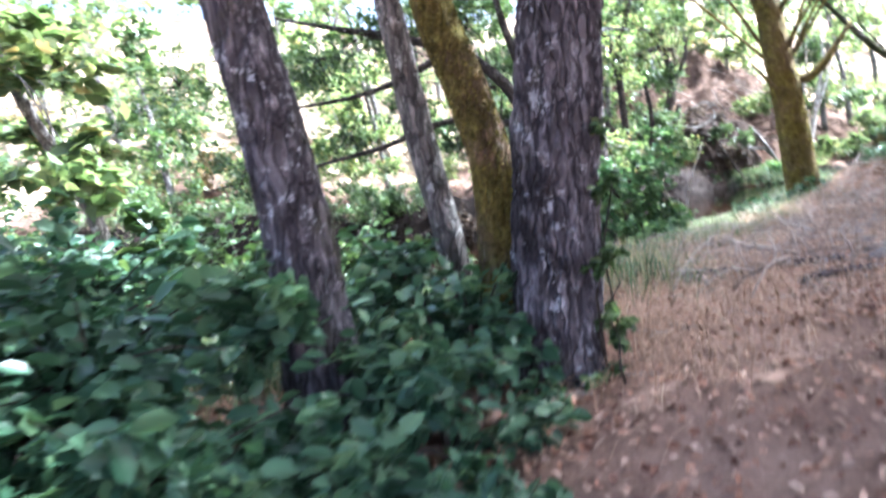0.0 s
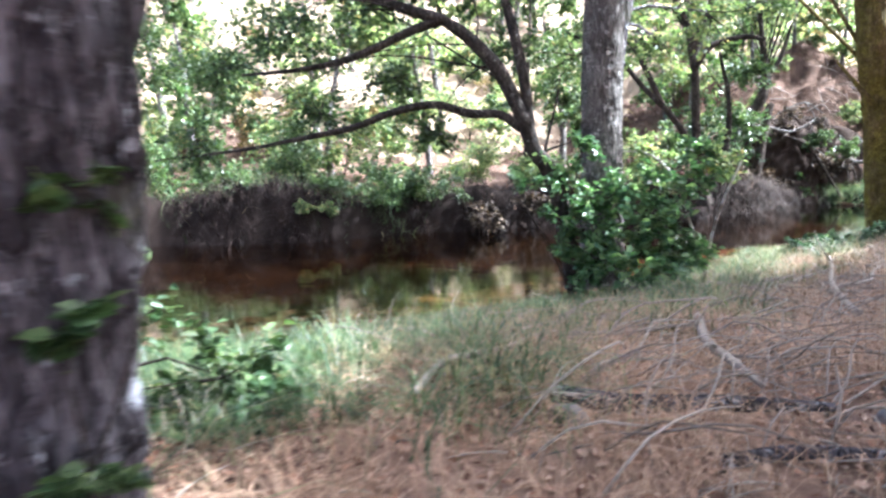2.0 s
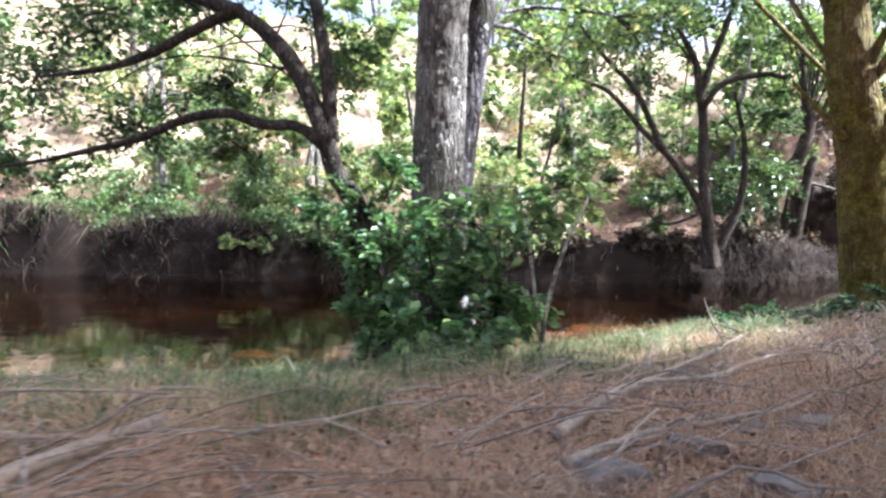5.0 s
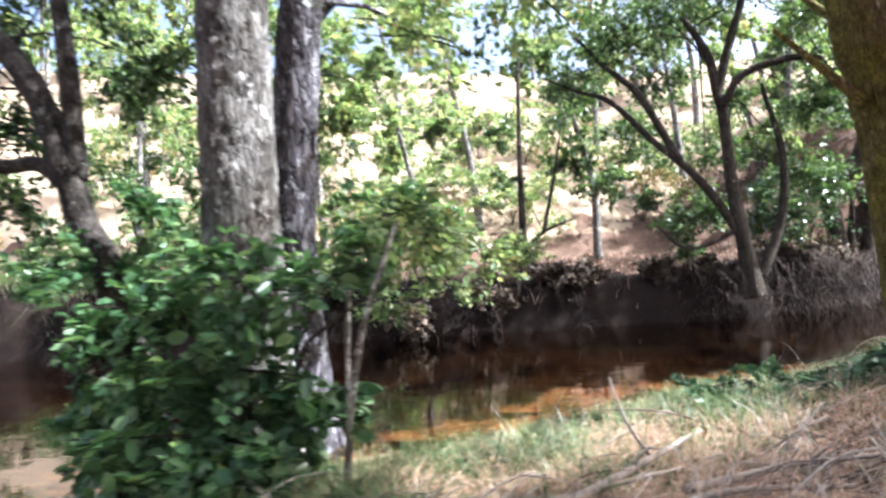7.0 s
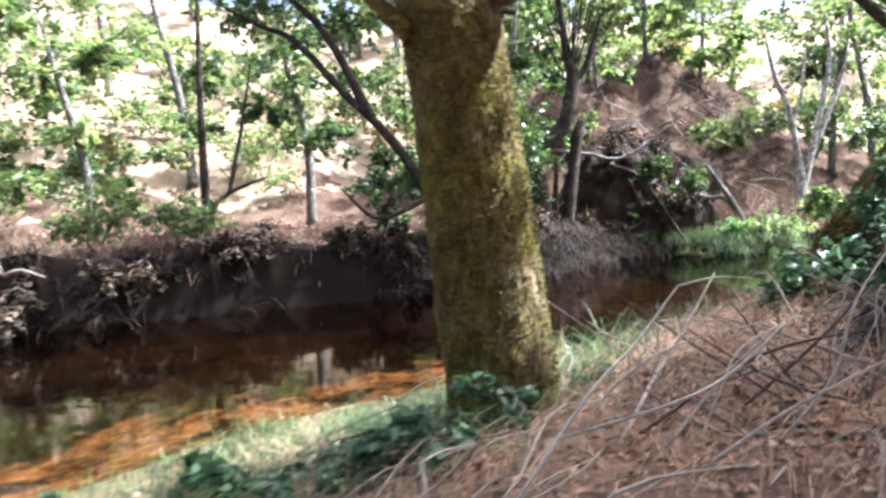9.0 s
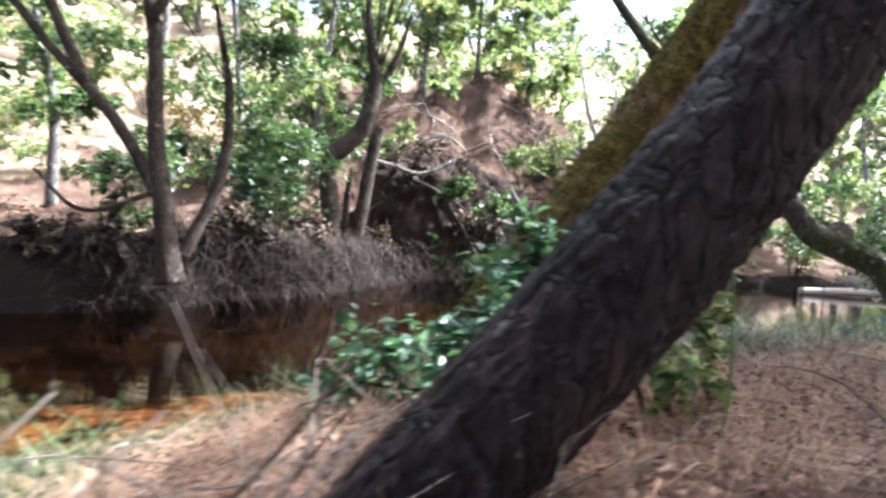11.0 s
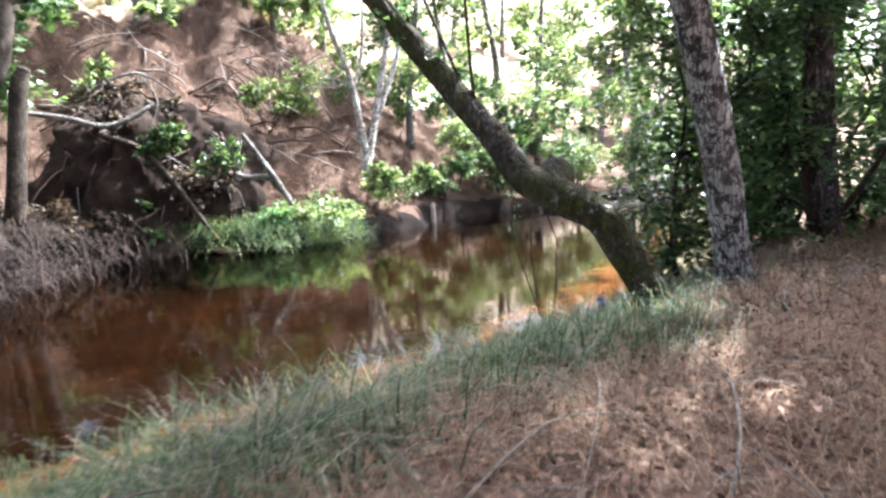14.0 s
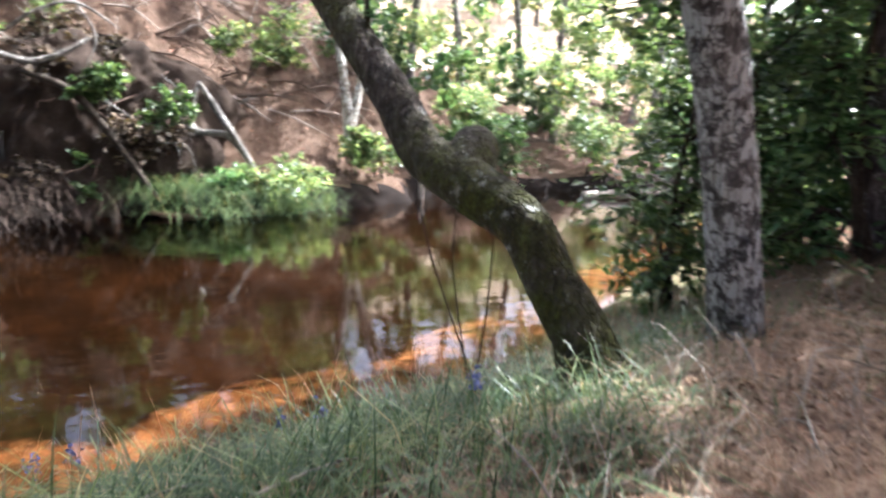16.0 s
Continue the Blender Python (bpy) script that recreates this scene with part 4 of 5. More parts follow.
v, q, c = tube([(3.36, 15.5, 1.75), (3.5, 15.5, 1.5), (3.56, 15.5, 1.33), (3.72, 15.5, 1.37), (3.94, 15.5, 1.3)], [0.01, 0.018, 0.022, 0.016, 0.006], 7, 10)
under(over, mesh_of("stem", v, [q, c], M_STICK), "stem", "bleached dead shoot")
bush("bramble_bush", "leafy brambles under the slanting trunks", [((10.42, 14.94, 1.25), 0.6, 620), ((10.75, 15.35, 1.7), 0.45, 380), ((10.06, 15.12, 1.0), 0.55, 520), ((9.87, 14.81, 0.6), 0.45, 360), ((10.61, 15.09, 0.8), 0.5, 420), ((11.00, 15.46, 1.15), 0.4, 300)], M_LEAF_BLUE, 0.085, stems=5, group=G_BRAMBLE)
bush("bramble_bush", "sparse bramble shoots by the mossy trunk", [((7.3, 13.5, 0.55), 0.3, 150), ((6.9, 13.7, 0.5), 0.35, 170), ((7.6, 13.55, 0.4), 0.3, 150), ((8.35, 14.2, 0.6), 0.3, 110), ((6.6, 13.1, 0.5), 0.32, 170), ((7.0, 13.25, 0.55), 0.32, 180), ((7.45, 13.3, 0.65), 0.3, 170), ((7.7, 13.45, 0.8), 0.25, 120), ((6.2, 13.5, 0.4), 0.3, 130), ((5.9, 12.9, 0.45), 0.26, 110)], M_LEAF_BLUE, 0.075, stems=4, group=G_BRAMBLE)
bush("bramble_bush", "small-leaved shoots below the slanting mossy trunk", [((11.18, 14.62, 1.3), 0.22, 110), ((11.42, 14.83, 1.2), 0.26, 130), ((10.93, 14.71, 1.45), 0.25, 110), ((11.61, 15.09, 1.15), 0.24, 120), ((11.02, 14.96, 1.65), 0.2, 120), ((11.3, 14.7, 1.5), 0.25, 160), ((11.5, 14.9, 1.45), 0.22, 130)], M_LEAF_LIGHT, 0.06, stems=5, group=G_BRAMBLE)

bush("alder_sapling", "thin leafy alder shoots beside the bowed trunk", [((15.6, 19.95, 2.75), 0.36, 100), ((16.0, 20.05, 2.45), 0.4, 120), ((16.4, 20.25, 2.1), 0.36, 100), ((16.6, 20.4, 2.6), 0.4, 110), ((15.3, 20.4, 3.1), 0.42, 120), ((16.3, 20.2, 3.1), 0.4, 100), ((15.0, 20.9, 3.5), 0.45, 120)], M_LEAF_ELDER, 0.075, stems=3, stem_r=0.006, root=(16.4, 20.0), category="sapling")


def big_leaf():
    t = thing("burdock_plant", (11.407, 14.537, ground_z(11.407, 14.537)), "single broad green leaf on a thin stalk", "plant")
    v, q, c = tube([(11.407, 14.537, ground_z(11.407, 14.537) - 0.02), (11.417, 14.517, 1.3), (11.367, 14.497, 1.83)], [0.008, 0.006, 0.004], 6, 8)
    under(t, mesh_of("stalk", v, [q, c], M_LEAF_LIGHT), "stalk")
    n, m = 13, 9
    vs = []
    for i in range(n):
        a = i / (n - 1)
        w = 0.062 * math.sin(math.pi * min(1, a * 0.93 + 0.05)) ** 0.6
        for j in range(m):
            b = j / (m - 1) * 2 - 1
            vs.append((11.342 + 0.185 * a, 14.477 - 0.35 * b * w, 1.845 + 0.02 * a + 0.02 * math.sin(3 * a) + b * w * 0.85 + 0.01 * b * b + 0.004 * math.sin(9 * a + 3 * b)))
    i = np.arange(n - 1)[:, None] * m
    j = np.arange(m - 1)[None, :]
    f = np.stack([i + j, i + m + j, i + m + j + 1, i + j + 1], -1).reshape(-1, 4)
    under(t, mesh_of("leaf", np.array(vs), f, M_LEAF_BLUE), "leaf")


big_leaf()


def blue_flower(x, y, tall):
    z = ground_z(x, y)
    t = thing("wild_flower", (x, y, z), "small violet-blue flower head on a thin green stem", "flower", "blue flowers in the sedge")
    v, q, c = tube([(x, y, z - 0.02), (x + 0.02, y, z + tall * 0.6), (x + 0.03, y - 0.02, z + tall)], [0.003, 0.0025, 0.002], 5, 8)
    under(t, mesh_of("stem", v, [q, c], M_GRASS), "stem")
    p = np.array([x + 0.03, y - 0.02, z + tall]) + rng.normal(size=(26, 3)) * [0.016, 0.016, 0.03]
    v, f = leaf_cloud(p, 0.026, 0.3, 0.7)
    under(t, mesh_of("petals", v, f, M_PETAL), "petals", "violet-blue petals")


for x, y, tall in ((14.56, 18.5, 0.3), (14.75, 18.42, 0.26), (15.28, 17.85, 0.28), (13.42, 18.95, 0.3), (13.6, 18.9, 0.33), (12.55, 17.6, 0.3)):
    blue_flower(x, y, tall)
# dense laurel to the side of the path's end
G_LAUREL = "laurels beyond the path"
for k, (x, y) in enumerate(((19.02, 21.10), (20.08, 19.64), (21.53, 18.50), (22.98, 17.26), (20.99, 21.88), (23.07, 19.97), (19.6, 20.5), (20.6, 20.7), (21.6, 19.9), (22.2, 18.7))):
    z = ground_z(x, y)
    bush("laurel_bush", "tall dark glossy laurel in deep shade", [((x + rng.normal() * 0.5, y + rng.normal() * 0.5, z + h), 1.0, 560) for h in (0.55, 1.2, 1.9, 2.6, 3.3, 4.1, 4.9)], (M_LEAF, M_LEAF_ELDER, M_LEAF_ELDER)[k % 3], 0.13, stems=5, stem_r=0.03, aspect=0.45, group=G_LAUREL)

# far bank bushes
G_FAR = "bushes along the far bank"
FAR_BUSH = [
    ("willow_bush", "dark green willow bush drooping to the water", (-3.9, 18.6, 0.9), 1.1, M_LEAF, 5),
    ("willow_bush", "dark green willow bush drooping to the water", (-6.6, 17.9, 0.9), 1.2, M_LEAF, 5),
    ("willow_bush", "shaded willow bush on the far bank", (-1.6, 20.2, 1.2), 1.1, M_LEAF, 5),
    ("willow_bush", "dark willow bush crowding the far bank", (-5.2, 19.6, 1.9), 1.3, M_LEAF, 7),
    ("willow_bush", "dark willow bush crowding the far bank", (-2.6, 19.4, 1.3), 1.1, M_LEAF, 6),
    ("willow_bush", "dark willow bush crowding the far bank", (-9.2, 18.6, 1.6), 1.4, M_LEAF, 7),
    ("fern_clump", "bright sunlit fern clump at the waterline", (-4.0, 17.5, 0.55), 0.5, M_LEAF_LIGHT, 3),
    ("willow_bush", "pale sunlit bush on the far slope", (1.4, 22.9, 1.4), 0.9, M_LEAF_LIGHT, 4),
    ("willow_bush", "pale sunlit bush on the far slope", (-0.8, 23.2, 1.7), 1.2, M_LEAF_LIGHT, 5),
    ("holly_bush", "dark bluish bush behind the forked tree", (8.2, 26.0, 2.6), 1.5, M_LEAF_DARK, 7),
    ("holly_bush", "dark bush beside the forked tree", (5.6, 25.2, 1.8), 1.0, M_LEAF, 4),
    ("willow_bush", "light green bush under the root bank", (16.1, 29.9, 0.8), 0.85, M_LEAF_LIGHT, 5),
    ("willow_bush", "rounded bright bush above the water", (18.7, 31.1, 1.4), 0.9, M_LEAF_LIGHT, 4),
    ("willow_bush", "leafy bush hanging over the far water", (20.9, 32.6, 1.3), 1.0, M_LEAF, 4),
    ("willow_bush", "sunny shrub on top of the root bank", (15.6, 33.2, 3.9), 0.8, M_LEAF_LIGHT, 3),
    ("willow_bush", "low green growth on the root bank's face", (12.9, 30.0, 2.6), 0.55, M_LEAF, 3),
    ("willow_bush", "low green growth at the root bank's foot", (12.6, 29.8, 0.6), 0.5, M_LEAF, 3),
    ("willow_bush", "leafy bush under the crooked brown tree", (8.0, 27.4, 1.7), 0.9, M_LEAF, 4),
    ("willow_bush", "leafy bush on the far shore", (23.4, 33.4, 1.6), 1.4, M_LEAF, 5),
    ("willow_bush", "leafy bush on the far shore", (26.3, 33.0, 1.8), 1.5, M_LEAF_LIGHT, 5),
    ("willow_bush", "leafy bush on the far shore", (29.0, 31.6, 2.0), 1.6, M_LEAF, 6),
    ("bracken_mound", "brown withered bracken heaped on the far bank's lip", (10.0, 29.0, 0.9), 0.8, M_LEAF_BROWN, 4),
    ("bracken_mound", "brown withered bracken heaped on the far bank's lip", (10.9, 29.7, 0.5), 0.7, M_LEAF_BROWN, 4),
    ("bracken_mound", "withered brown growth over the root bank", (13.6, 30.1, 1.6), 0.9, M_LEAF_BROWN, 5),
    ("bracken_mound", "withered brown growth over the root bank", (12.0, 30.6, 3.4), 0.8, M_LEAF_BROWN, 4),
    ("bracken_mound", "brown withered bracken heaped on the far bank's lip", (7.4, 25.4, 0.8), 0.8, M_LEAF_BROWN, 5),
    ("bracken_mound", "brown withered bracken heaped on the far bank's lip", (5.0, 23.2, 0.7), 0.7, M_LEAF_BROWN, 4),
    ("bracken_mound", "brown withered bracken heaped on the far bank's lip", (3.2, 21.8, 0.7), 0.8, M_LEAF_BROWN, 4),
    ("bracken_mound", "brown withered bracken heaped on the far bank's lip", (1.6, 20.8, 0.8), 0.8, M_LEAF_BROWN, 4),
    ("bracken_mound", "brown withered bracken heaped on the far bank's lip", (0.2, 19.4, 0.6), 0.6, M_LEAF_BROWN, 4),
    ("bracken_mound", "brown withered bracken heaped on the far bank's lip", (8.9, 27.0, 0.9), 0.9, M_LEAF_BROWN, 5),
    ("willow_bush", "grey-green shrub on the root bank's face", (13.4, 30.0, 2.2), 0.7, M_LEAF, 4),
    ("willow_bush", "green sedge-like growth under the root bank", (15.2, 29.9, 0.6), 0.7, M_LEAF_ELDER, 4),
    ("willow_bush", "leafy bush half up the bare slope", (16.6, 34.2, 3.2), 1.1, M_LEAF_LIGHT, 5),
    ("willow_bush", "leafy bush half up the bare slope", (10.6, 33.6, 4.0), 0.9, M_LEAF_LIGHT, 4),
    ("willow_bush", "leafy bush on the far shore", (22.0, 33.8, 2.6), 1.3, M_LEAF_LIGHT, 5),
    ("willow_bush", "dark bush where the stream bends away", (26.5, 25.5, 1.8), 1.6, M_LEAF, 6),
    ("willow_bush", "dark bush where the stream bends away", (23.5, 23.4, 1.6), 1.3, M_LEAF_DARK, 5),
]
for name, label, at, r, mat, n in FAR_BUSH:
    z0 = ground_z(at[0], at[1])
    cl = []
    for _ in range(n):
        d = rng.normal(size=3) * 0.5 * r
        cl.append(((at[0] + d[0], at[1] + d[1], max(z0 + 0.25, at[2] + d[2] * 0.7)), r * rng.uniform(0.5, 0.8), 420 if at[0] < 18 else 800))
    bush(name, label, cl, mat, 0.13, stems=4, fine=False, group=G_FAR, root=(at[0], at[1] + 0.3))

for k in range(150):
    u, w = rng.uniform(-10, 46), rng.uniform(3.5, 30)
    if 9 < u < 20 and w < 9 or 21.5 < u < 31 and w < 13:
        continue
    x0, y0 = 0.891 * u, 0.454 * u
    vv = float(river(np.array([x0 - 5.9]), np.array([y0 + 11.6]))[3][0]) + w
    x, y, r = x0 - 0.454 * vv, y0 + 0.891 * vv, rng.uniform(0.8, 1.6)
    z = ground_z(x, y)
    cl = [((x + rng.normal() * 0.5 * r, y + rng.normal() * 0.5 * r, z + rng.uniform(0.3, 1.5) * r), r * rng.uniform(0.5, 0.8), 260) for _ in range(4)]
    kind = rng.random()
    if kind < 0.25:
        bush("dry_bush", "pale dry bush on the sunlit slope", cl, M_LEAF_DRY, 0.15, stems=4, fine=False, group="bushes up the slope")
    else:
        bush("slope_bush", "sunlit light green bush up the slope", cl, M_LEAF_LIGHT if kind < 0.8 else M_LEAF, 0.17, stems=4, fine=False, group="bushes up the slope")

# light woodland up the far slope and round the glade
def wood_tree(x, y, tall, spread, leaf, size, n_clumps, per, bark, low=0.3, label="slender leafy tree in the sunlit wood", group="woodland trees", twiggy=False):
    z = ground_z(x, y)
    lean = rng.normal(size=2) * 0.1 * tall
    top = (x + lean[0], y + lean[1], z + tall * 0.8)
    cl = []
    for _ in range(n_clumps):
        d = rng.normal(size=3)
        h = rng.uniform(low, 1.0)
        w = spread * (1.15 - 0.55 * h)
        cl.append(((x + lean[0] * h + d[0] * w * 0.6, y + lean[1] * h + d[1] * w * 0.6, z + tall * h), spread * rng.uniform(0.3, 0.5), per))
    r = 0.016 * tall + 0.02
    tree("woodland_tree", label, [(x, y, z - 0.1), (x + lean[0] * 0.2 + rng.normal() * 0.08, y, z + tall * 0.3), (x + lean[0] * 0.6, y + lean[1] * 0.6, z + tall * 0.55), top],
         [r, r * 0.8, r * 0.6, r * 0.25], bark, crown=cl, leaf=leaf, size=size, seg=12, per_metre=3, bark=0.0, knots=0.1, flare=0.2, seed=int(rng.integers(999)), fine=False, twiggy=twiggy)


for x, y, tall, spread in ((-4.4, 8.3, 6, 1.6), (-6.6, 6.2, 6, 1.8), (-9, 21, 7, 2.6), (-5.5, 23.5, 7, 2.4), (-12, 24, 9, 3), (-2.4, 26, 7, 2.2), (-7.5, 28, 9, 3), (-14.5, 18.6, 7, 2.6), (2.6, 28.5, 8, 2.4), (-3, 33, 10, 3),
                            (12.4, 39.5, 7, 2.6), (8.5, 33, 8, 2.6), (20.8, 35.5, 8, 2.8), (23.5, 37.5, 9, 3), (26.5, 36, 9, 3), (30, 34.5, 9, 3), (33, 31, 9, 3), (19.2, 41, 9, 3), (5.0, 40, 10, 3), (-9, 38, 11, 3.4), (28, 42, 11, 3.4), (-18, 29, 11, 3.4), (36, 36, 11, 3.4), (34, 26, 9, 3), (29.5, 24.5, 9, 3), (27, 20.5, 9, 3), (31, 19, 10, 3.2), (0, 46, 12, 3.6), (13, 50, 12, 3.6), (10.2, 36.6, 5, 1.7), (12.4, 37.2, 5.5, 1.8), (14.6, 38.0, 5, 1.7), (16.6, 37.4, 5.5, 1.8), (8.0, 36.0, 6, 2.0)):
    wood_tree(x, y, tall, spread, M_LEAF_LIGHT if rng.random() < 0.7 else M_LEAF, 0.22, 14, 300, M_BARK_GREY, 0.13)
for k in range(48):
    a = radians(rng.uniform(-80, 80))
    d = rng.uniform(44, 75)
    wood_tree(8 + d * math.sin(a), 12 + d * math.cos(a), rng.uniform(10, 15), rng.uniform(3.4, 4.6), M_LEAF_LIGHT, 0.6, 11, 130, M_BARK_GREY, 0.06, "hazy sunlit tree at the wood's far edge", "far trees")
# unseen trees on the path's own side, added to shade the near bank
for x, y, tall, spread in ((19.2, 16.2, 12, 3.2), (22.6, 17.4, 12, 3.4), (20.3, 15.2, 12, 3.4), (17.0, 13.0, 12, 3.4), (13.8, 9.9, 12, 3.4), (10.6, 6.6, 12, 3.4), (7.2, 3.4, 11, 3.2), (8.5, 1.5, 10, 3.2), (11.5, 5.0, 11, 3.4), (14.8, 8.2, 11, 3.4), (18.0, 11.5, 11, 3.4), (22.0, 13.2, 11, 3.2), (12.4, 10.6, 11, 3.2), (5.0, -2.6, 10, 3.2), (25.5, 16.2, 11, 3.2), (1.0, -4.5, 10, 3.0), (12.0, -1.0, 12, 3.6), (17.0, 3.0, 12, 3.6), (22.0, 7.5, 12, 3.6), (-3.4, -1.6, 9, 2.8), (9.4, 4.3, 11, 3.2)):
    wood_tree(x, y, tall, spread, M_LEAF, 0.26, 22, 440 if x < 16 else 185, M_BARK_DARK, 0.4, "unseen alder added to shade the path's side", "shade trees")


# ---- the root bank ----
def root_mass():
    t = thing("upturned_root_mass", (12.4, 30.4, ground_z(12.4, 30.4)), "dark earthy mass of exposed roots under the slope", "root mass")
    n, m = 70, 46
    vs = []
    for i in range(n):
        a = math.pi * i / (n - 1)
        for j in range(m):
            b = j / (m - 1)
            rx, ry, rz = 2.7, 1.9, 3.7
            ph = b * math.pi * 0.5
            r = 1 + 0.75 * (float(fractal(np.array(a * 3.6 + 3), np.array(b * 5.2), 5, 5)) - 0.46)
            vs.append((12.4 - rx * r * math.cos(a) * math.cos(ph) ** 0.7, 31.6 - ry * r * math.sin(a) * math.cos(ph) ** 0.8, -0.1 + rz * math.sin(ph) ** 0.85 * (0.8 + 0.2 * r)))
    i = np.arange(n - 1)[:, None] * m
    j = np.arange(m - 1)[None, :]
    f = np.stack([i + j, i + j + 1, i + m + j + 1, i + m + j], -1).reshape(-1, 4)
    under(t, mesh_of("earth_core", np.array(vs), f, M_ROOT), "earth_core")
    for pts, rs, mat in (
            ([(10.08, 29.5, 3.25), (10.84, 29.5, 3.13), (11.51, 29.5, 2.95), (12.12, 29.5, 3.15), (12.52, 29.6, 3.43)], [0.05, 0.055, 0.06, 0.05, 0.03], M_BARK_GREY),
            ([(11.37, 29.5, 2.78), (12.15, 29.5, 2.46), (12.68, 29.5, 1.78), (13.2, 29.5, 0.94), (13.6, 29.5, 0.3)], [0.05, 0.07, 0.07, 0.06, 0.04], M_TWIG),
            ([(14.3, 30.4, 1.5), (14.25, 30.4, 2.1), (14.42, 30.4, 2.75)], [0.06, 0.05, 0.03], M_BARK_PALE),
            ([(14.42, 30.4, 2.75), (14.75, 30.3, 2.2), (15.1, 30.2, 1.6), (15.5, 30.2, 0.9)], [0.05, 0.07, 0.08, 0.06], M_BARK_GREY),
            ([(13.94, 30.4, 1.9), (14.42, 30.35, 1.7), (14.93, 30.3, 1.65), (15.26, 30.3, 1.25)], [0.06, 0.07, 0.07, 0.03], M_BARK_GREY),
            ([(11.0, 30.2, 3.5), (11.6, 30.0, 3.9), (12.3, 30.0, 4.1), (13.0, 30.2, 3.7)], [0.025, 0.035, 0.03, 0.015], M_BARK_GREY),
            ([(12.3, 30.0, 4.1), (12.6, 29.9, 3.5), (12.4, 29.8, 2.9)], [0.02, 0.02, 0.01], M_BARK_GREY)):
        v, q, c = tube(pts, rs, 10, 10, 0.003, 0.12, int(rng.integers(99)))
        under(t, mesh_of("root", v, [q, c], mat), "root")
    for _ in range(60):
        a = rng.uniform(0.15, 3.0)
        h = rng.uniform(0.5, 3.2)
        k = math.sqrt(max(0.1, 1 - (h / 3.9) ** 2))
        x, y = 12.4 - 2.7 * k * math.cos(a), 31.6 - 1.9 * k * math.sin(a)
        d = rng.normal(size=3)
        pts = [(x, y + 0.15, h), (x + d[0] * 0.25, y - 0.12, h - 0.2), (x + d[0] * 0.5, y - 0.18 + d[1] * 0.1, h - 0.55 + d[2] * 0.15), (x + d[0] * 0.6, y - 0.1, h - 1.0)]
        v, q, c = tube(pts, [0.022, 0.02, 0.014, 0.005], 6, 6, 0, 0.15)
        under(t, mesh_of("root", v, [q, c], M_STICK_BROWN if rng.random() < 0.75 else M_BARK_GREY), "root")


root_mass()


# ---- dead brush on the bare slope ----
G_BRUSH = "dead branches on the bare slope"
for k in range(60):
    x, y = rng.uniform(9.5, 18.5), rng.uniform(31.8, 37.0)
    z, a, ln = ground_z(x, y), rng.uniform(-0.5, 0.9), rng.uniform(0.9, 2.4)
    t = thing("dead_branch", (x, y, z), "dry dead branch lying on the bare brown slope", "branch", G_BRUSH)
    at = np.array([x, y, z])
    end = at + np.array([math.cos(a) * ln, -math.sin(a) * ln * 0.6, 0])
    end[2] = ground_z(end[0], end[1]) + rng.uniform(0.1, 0.5)
    mid = (at + end) / 2
    mid[2] = max(ground_z(mid[0], mid[1]), mid[2]) + 0.12
    r = rng.uniform(0.02, 0.05)
    bark = M_STICK if rng.random() < 0.45 else M_STICK_BROWN
    v, q, c = tube([at, mid, end], [r, r * 0.8, r * 0.3], 6, 5, 0, 0.15)
    under(t, mesh_of("shaft", v, [q, c], bark), "shaft")
    for _ in range(3):
        d = unit(rng.normal(size=3) + np.array([0.3, -0.4, 0.5])) * rng.uniform(0.3, 0.9)
        v, q, c = tube([mid, mid + d * 0.5 + rng.normal(size=3) * 0.05, mid + d], [r * 0.5, r * 0.4, r * 0.2], 5, 5)
        under(t, mesh_of("shoot", v, [q, c], bark), "shoot")


# ---- sticks, log and stones ----
def stick(name, label, xy, r, mat=M_STICK, lift=0.03, tilt=None, group="fallen sticks", shoots=2):
    pts = [(x, y, ground_z(x, y) + lift * 1.5 + (0 if tilt is None else tilt[i])) for i, (x, y) in enumerate(xy)]
    t = thing(name, pts[0], label, "stick", group)
    v, q, c = tube(pts, [r, r * 0.9, r * 0.75, r * 0.4], 9, 14, 0, 0.14, int(rng.integers(99)))
    under(t, mesh_of("shaft", v, [q, c], mat), "shaft")
    line = curve_through(pts, 20)
    for _ in range(shoots):
        k = int(rng.integers(6, 18))
        d = rng.normal(size=3)
        d[2] = abs(d[2]) * 0.5 + 0.1
        e = line[k] + unit(d) * rng.uniform(0.15, 0.5)
        v, q, c = tube([line[k], (line[k] + e) / 2 + rng.normal(size=3) * 0.03, e], [r * 0.35, r * 0.25, r * 0.08], 6, 8)
        under(t, mesh_of("shoot", v, [q, c], mat), "shoot")
    return t


PALE, LONG = "bleached curved branch lying on dry grass", "long grey dead branch lying on the bank"
stick("branch", PALE, [(1.23, 5.01), (1.33, 5.49), (1.6, 5.82), (1.89, 6.5), (2.3, 6.49), (2.79, 6.6), (2.95, 6.7)], 0.022, lift=0.06)
stick("branch", LONG, [(0.2, 5.85), (0.63, 6.1), (1.02, 6.17), (1.68, 6.12)], 0.016, lift=0.06)
stick("branch", "pale forked branch with broken ends", [(3.0, 6.9), (2.91, 6.26), (2.94, 5.78), (2.97, 5.4)], 0.035, lift=0.06)
stick("branch", LONG, [(3.99, 9.43), (4.6, 9.95), (5.2, 10.5), (5.89, 11.06)], 0.022, lift=0.05)
stick("branch", LONG, [(4.52, 7.86), (4.75, 8.75), (5.1, 9.75), (5.58, 10.91), (5.96, 11.9)], 0.035, lift=0.06)
stick("branch", PALE, [(4.75, 8.9), (4.96, 9.31), (5.42, 9.6), (5.76, 10.25), (6.1, 10.68), (6.62, 10.9)], 0.026, lift=0.06)
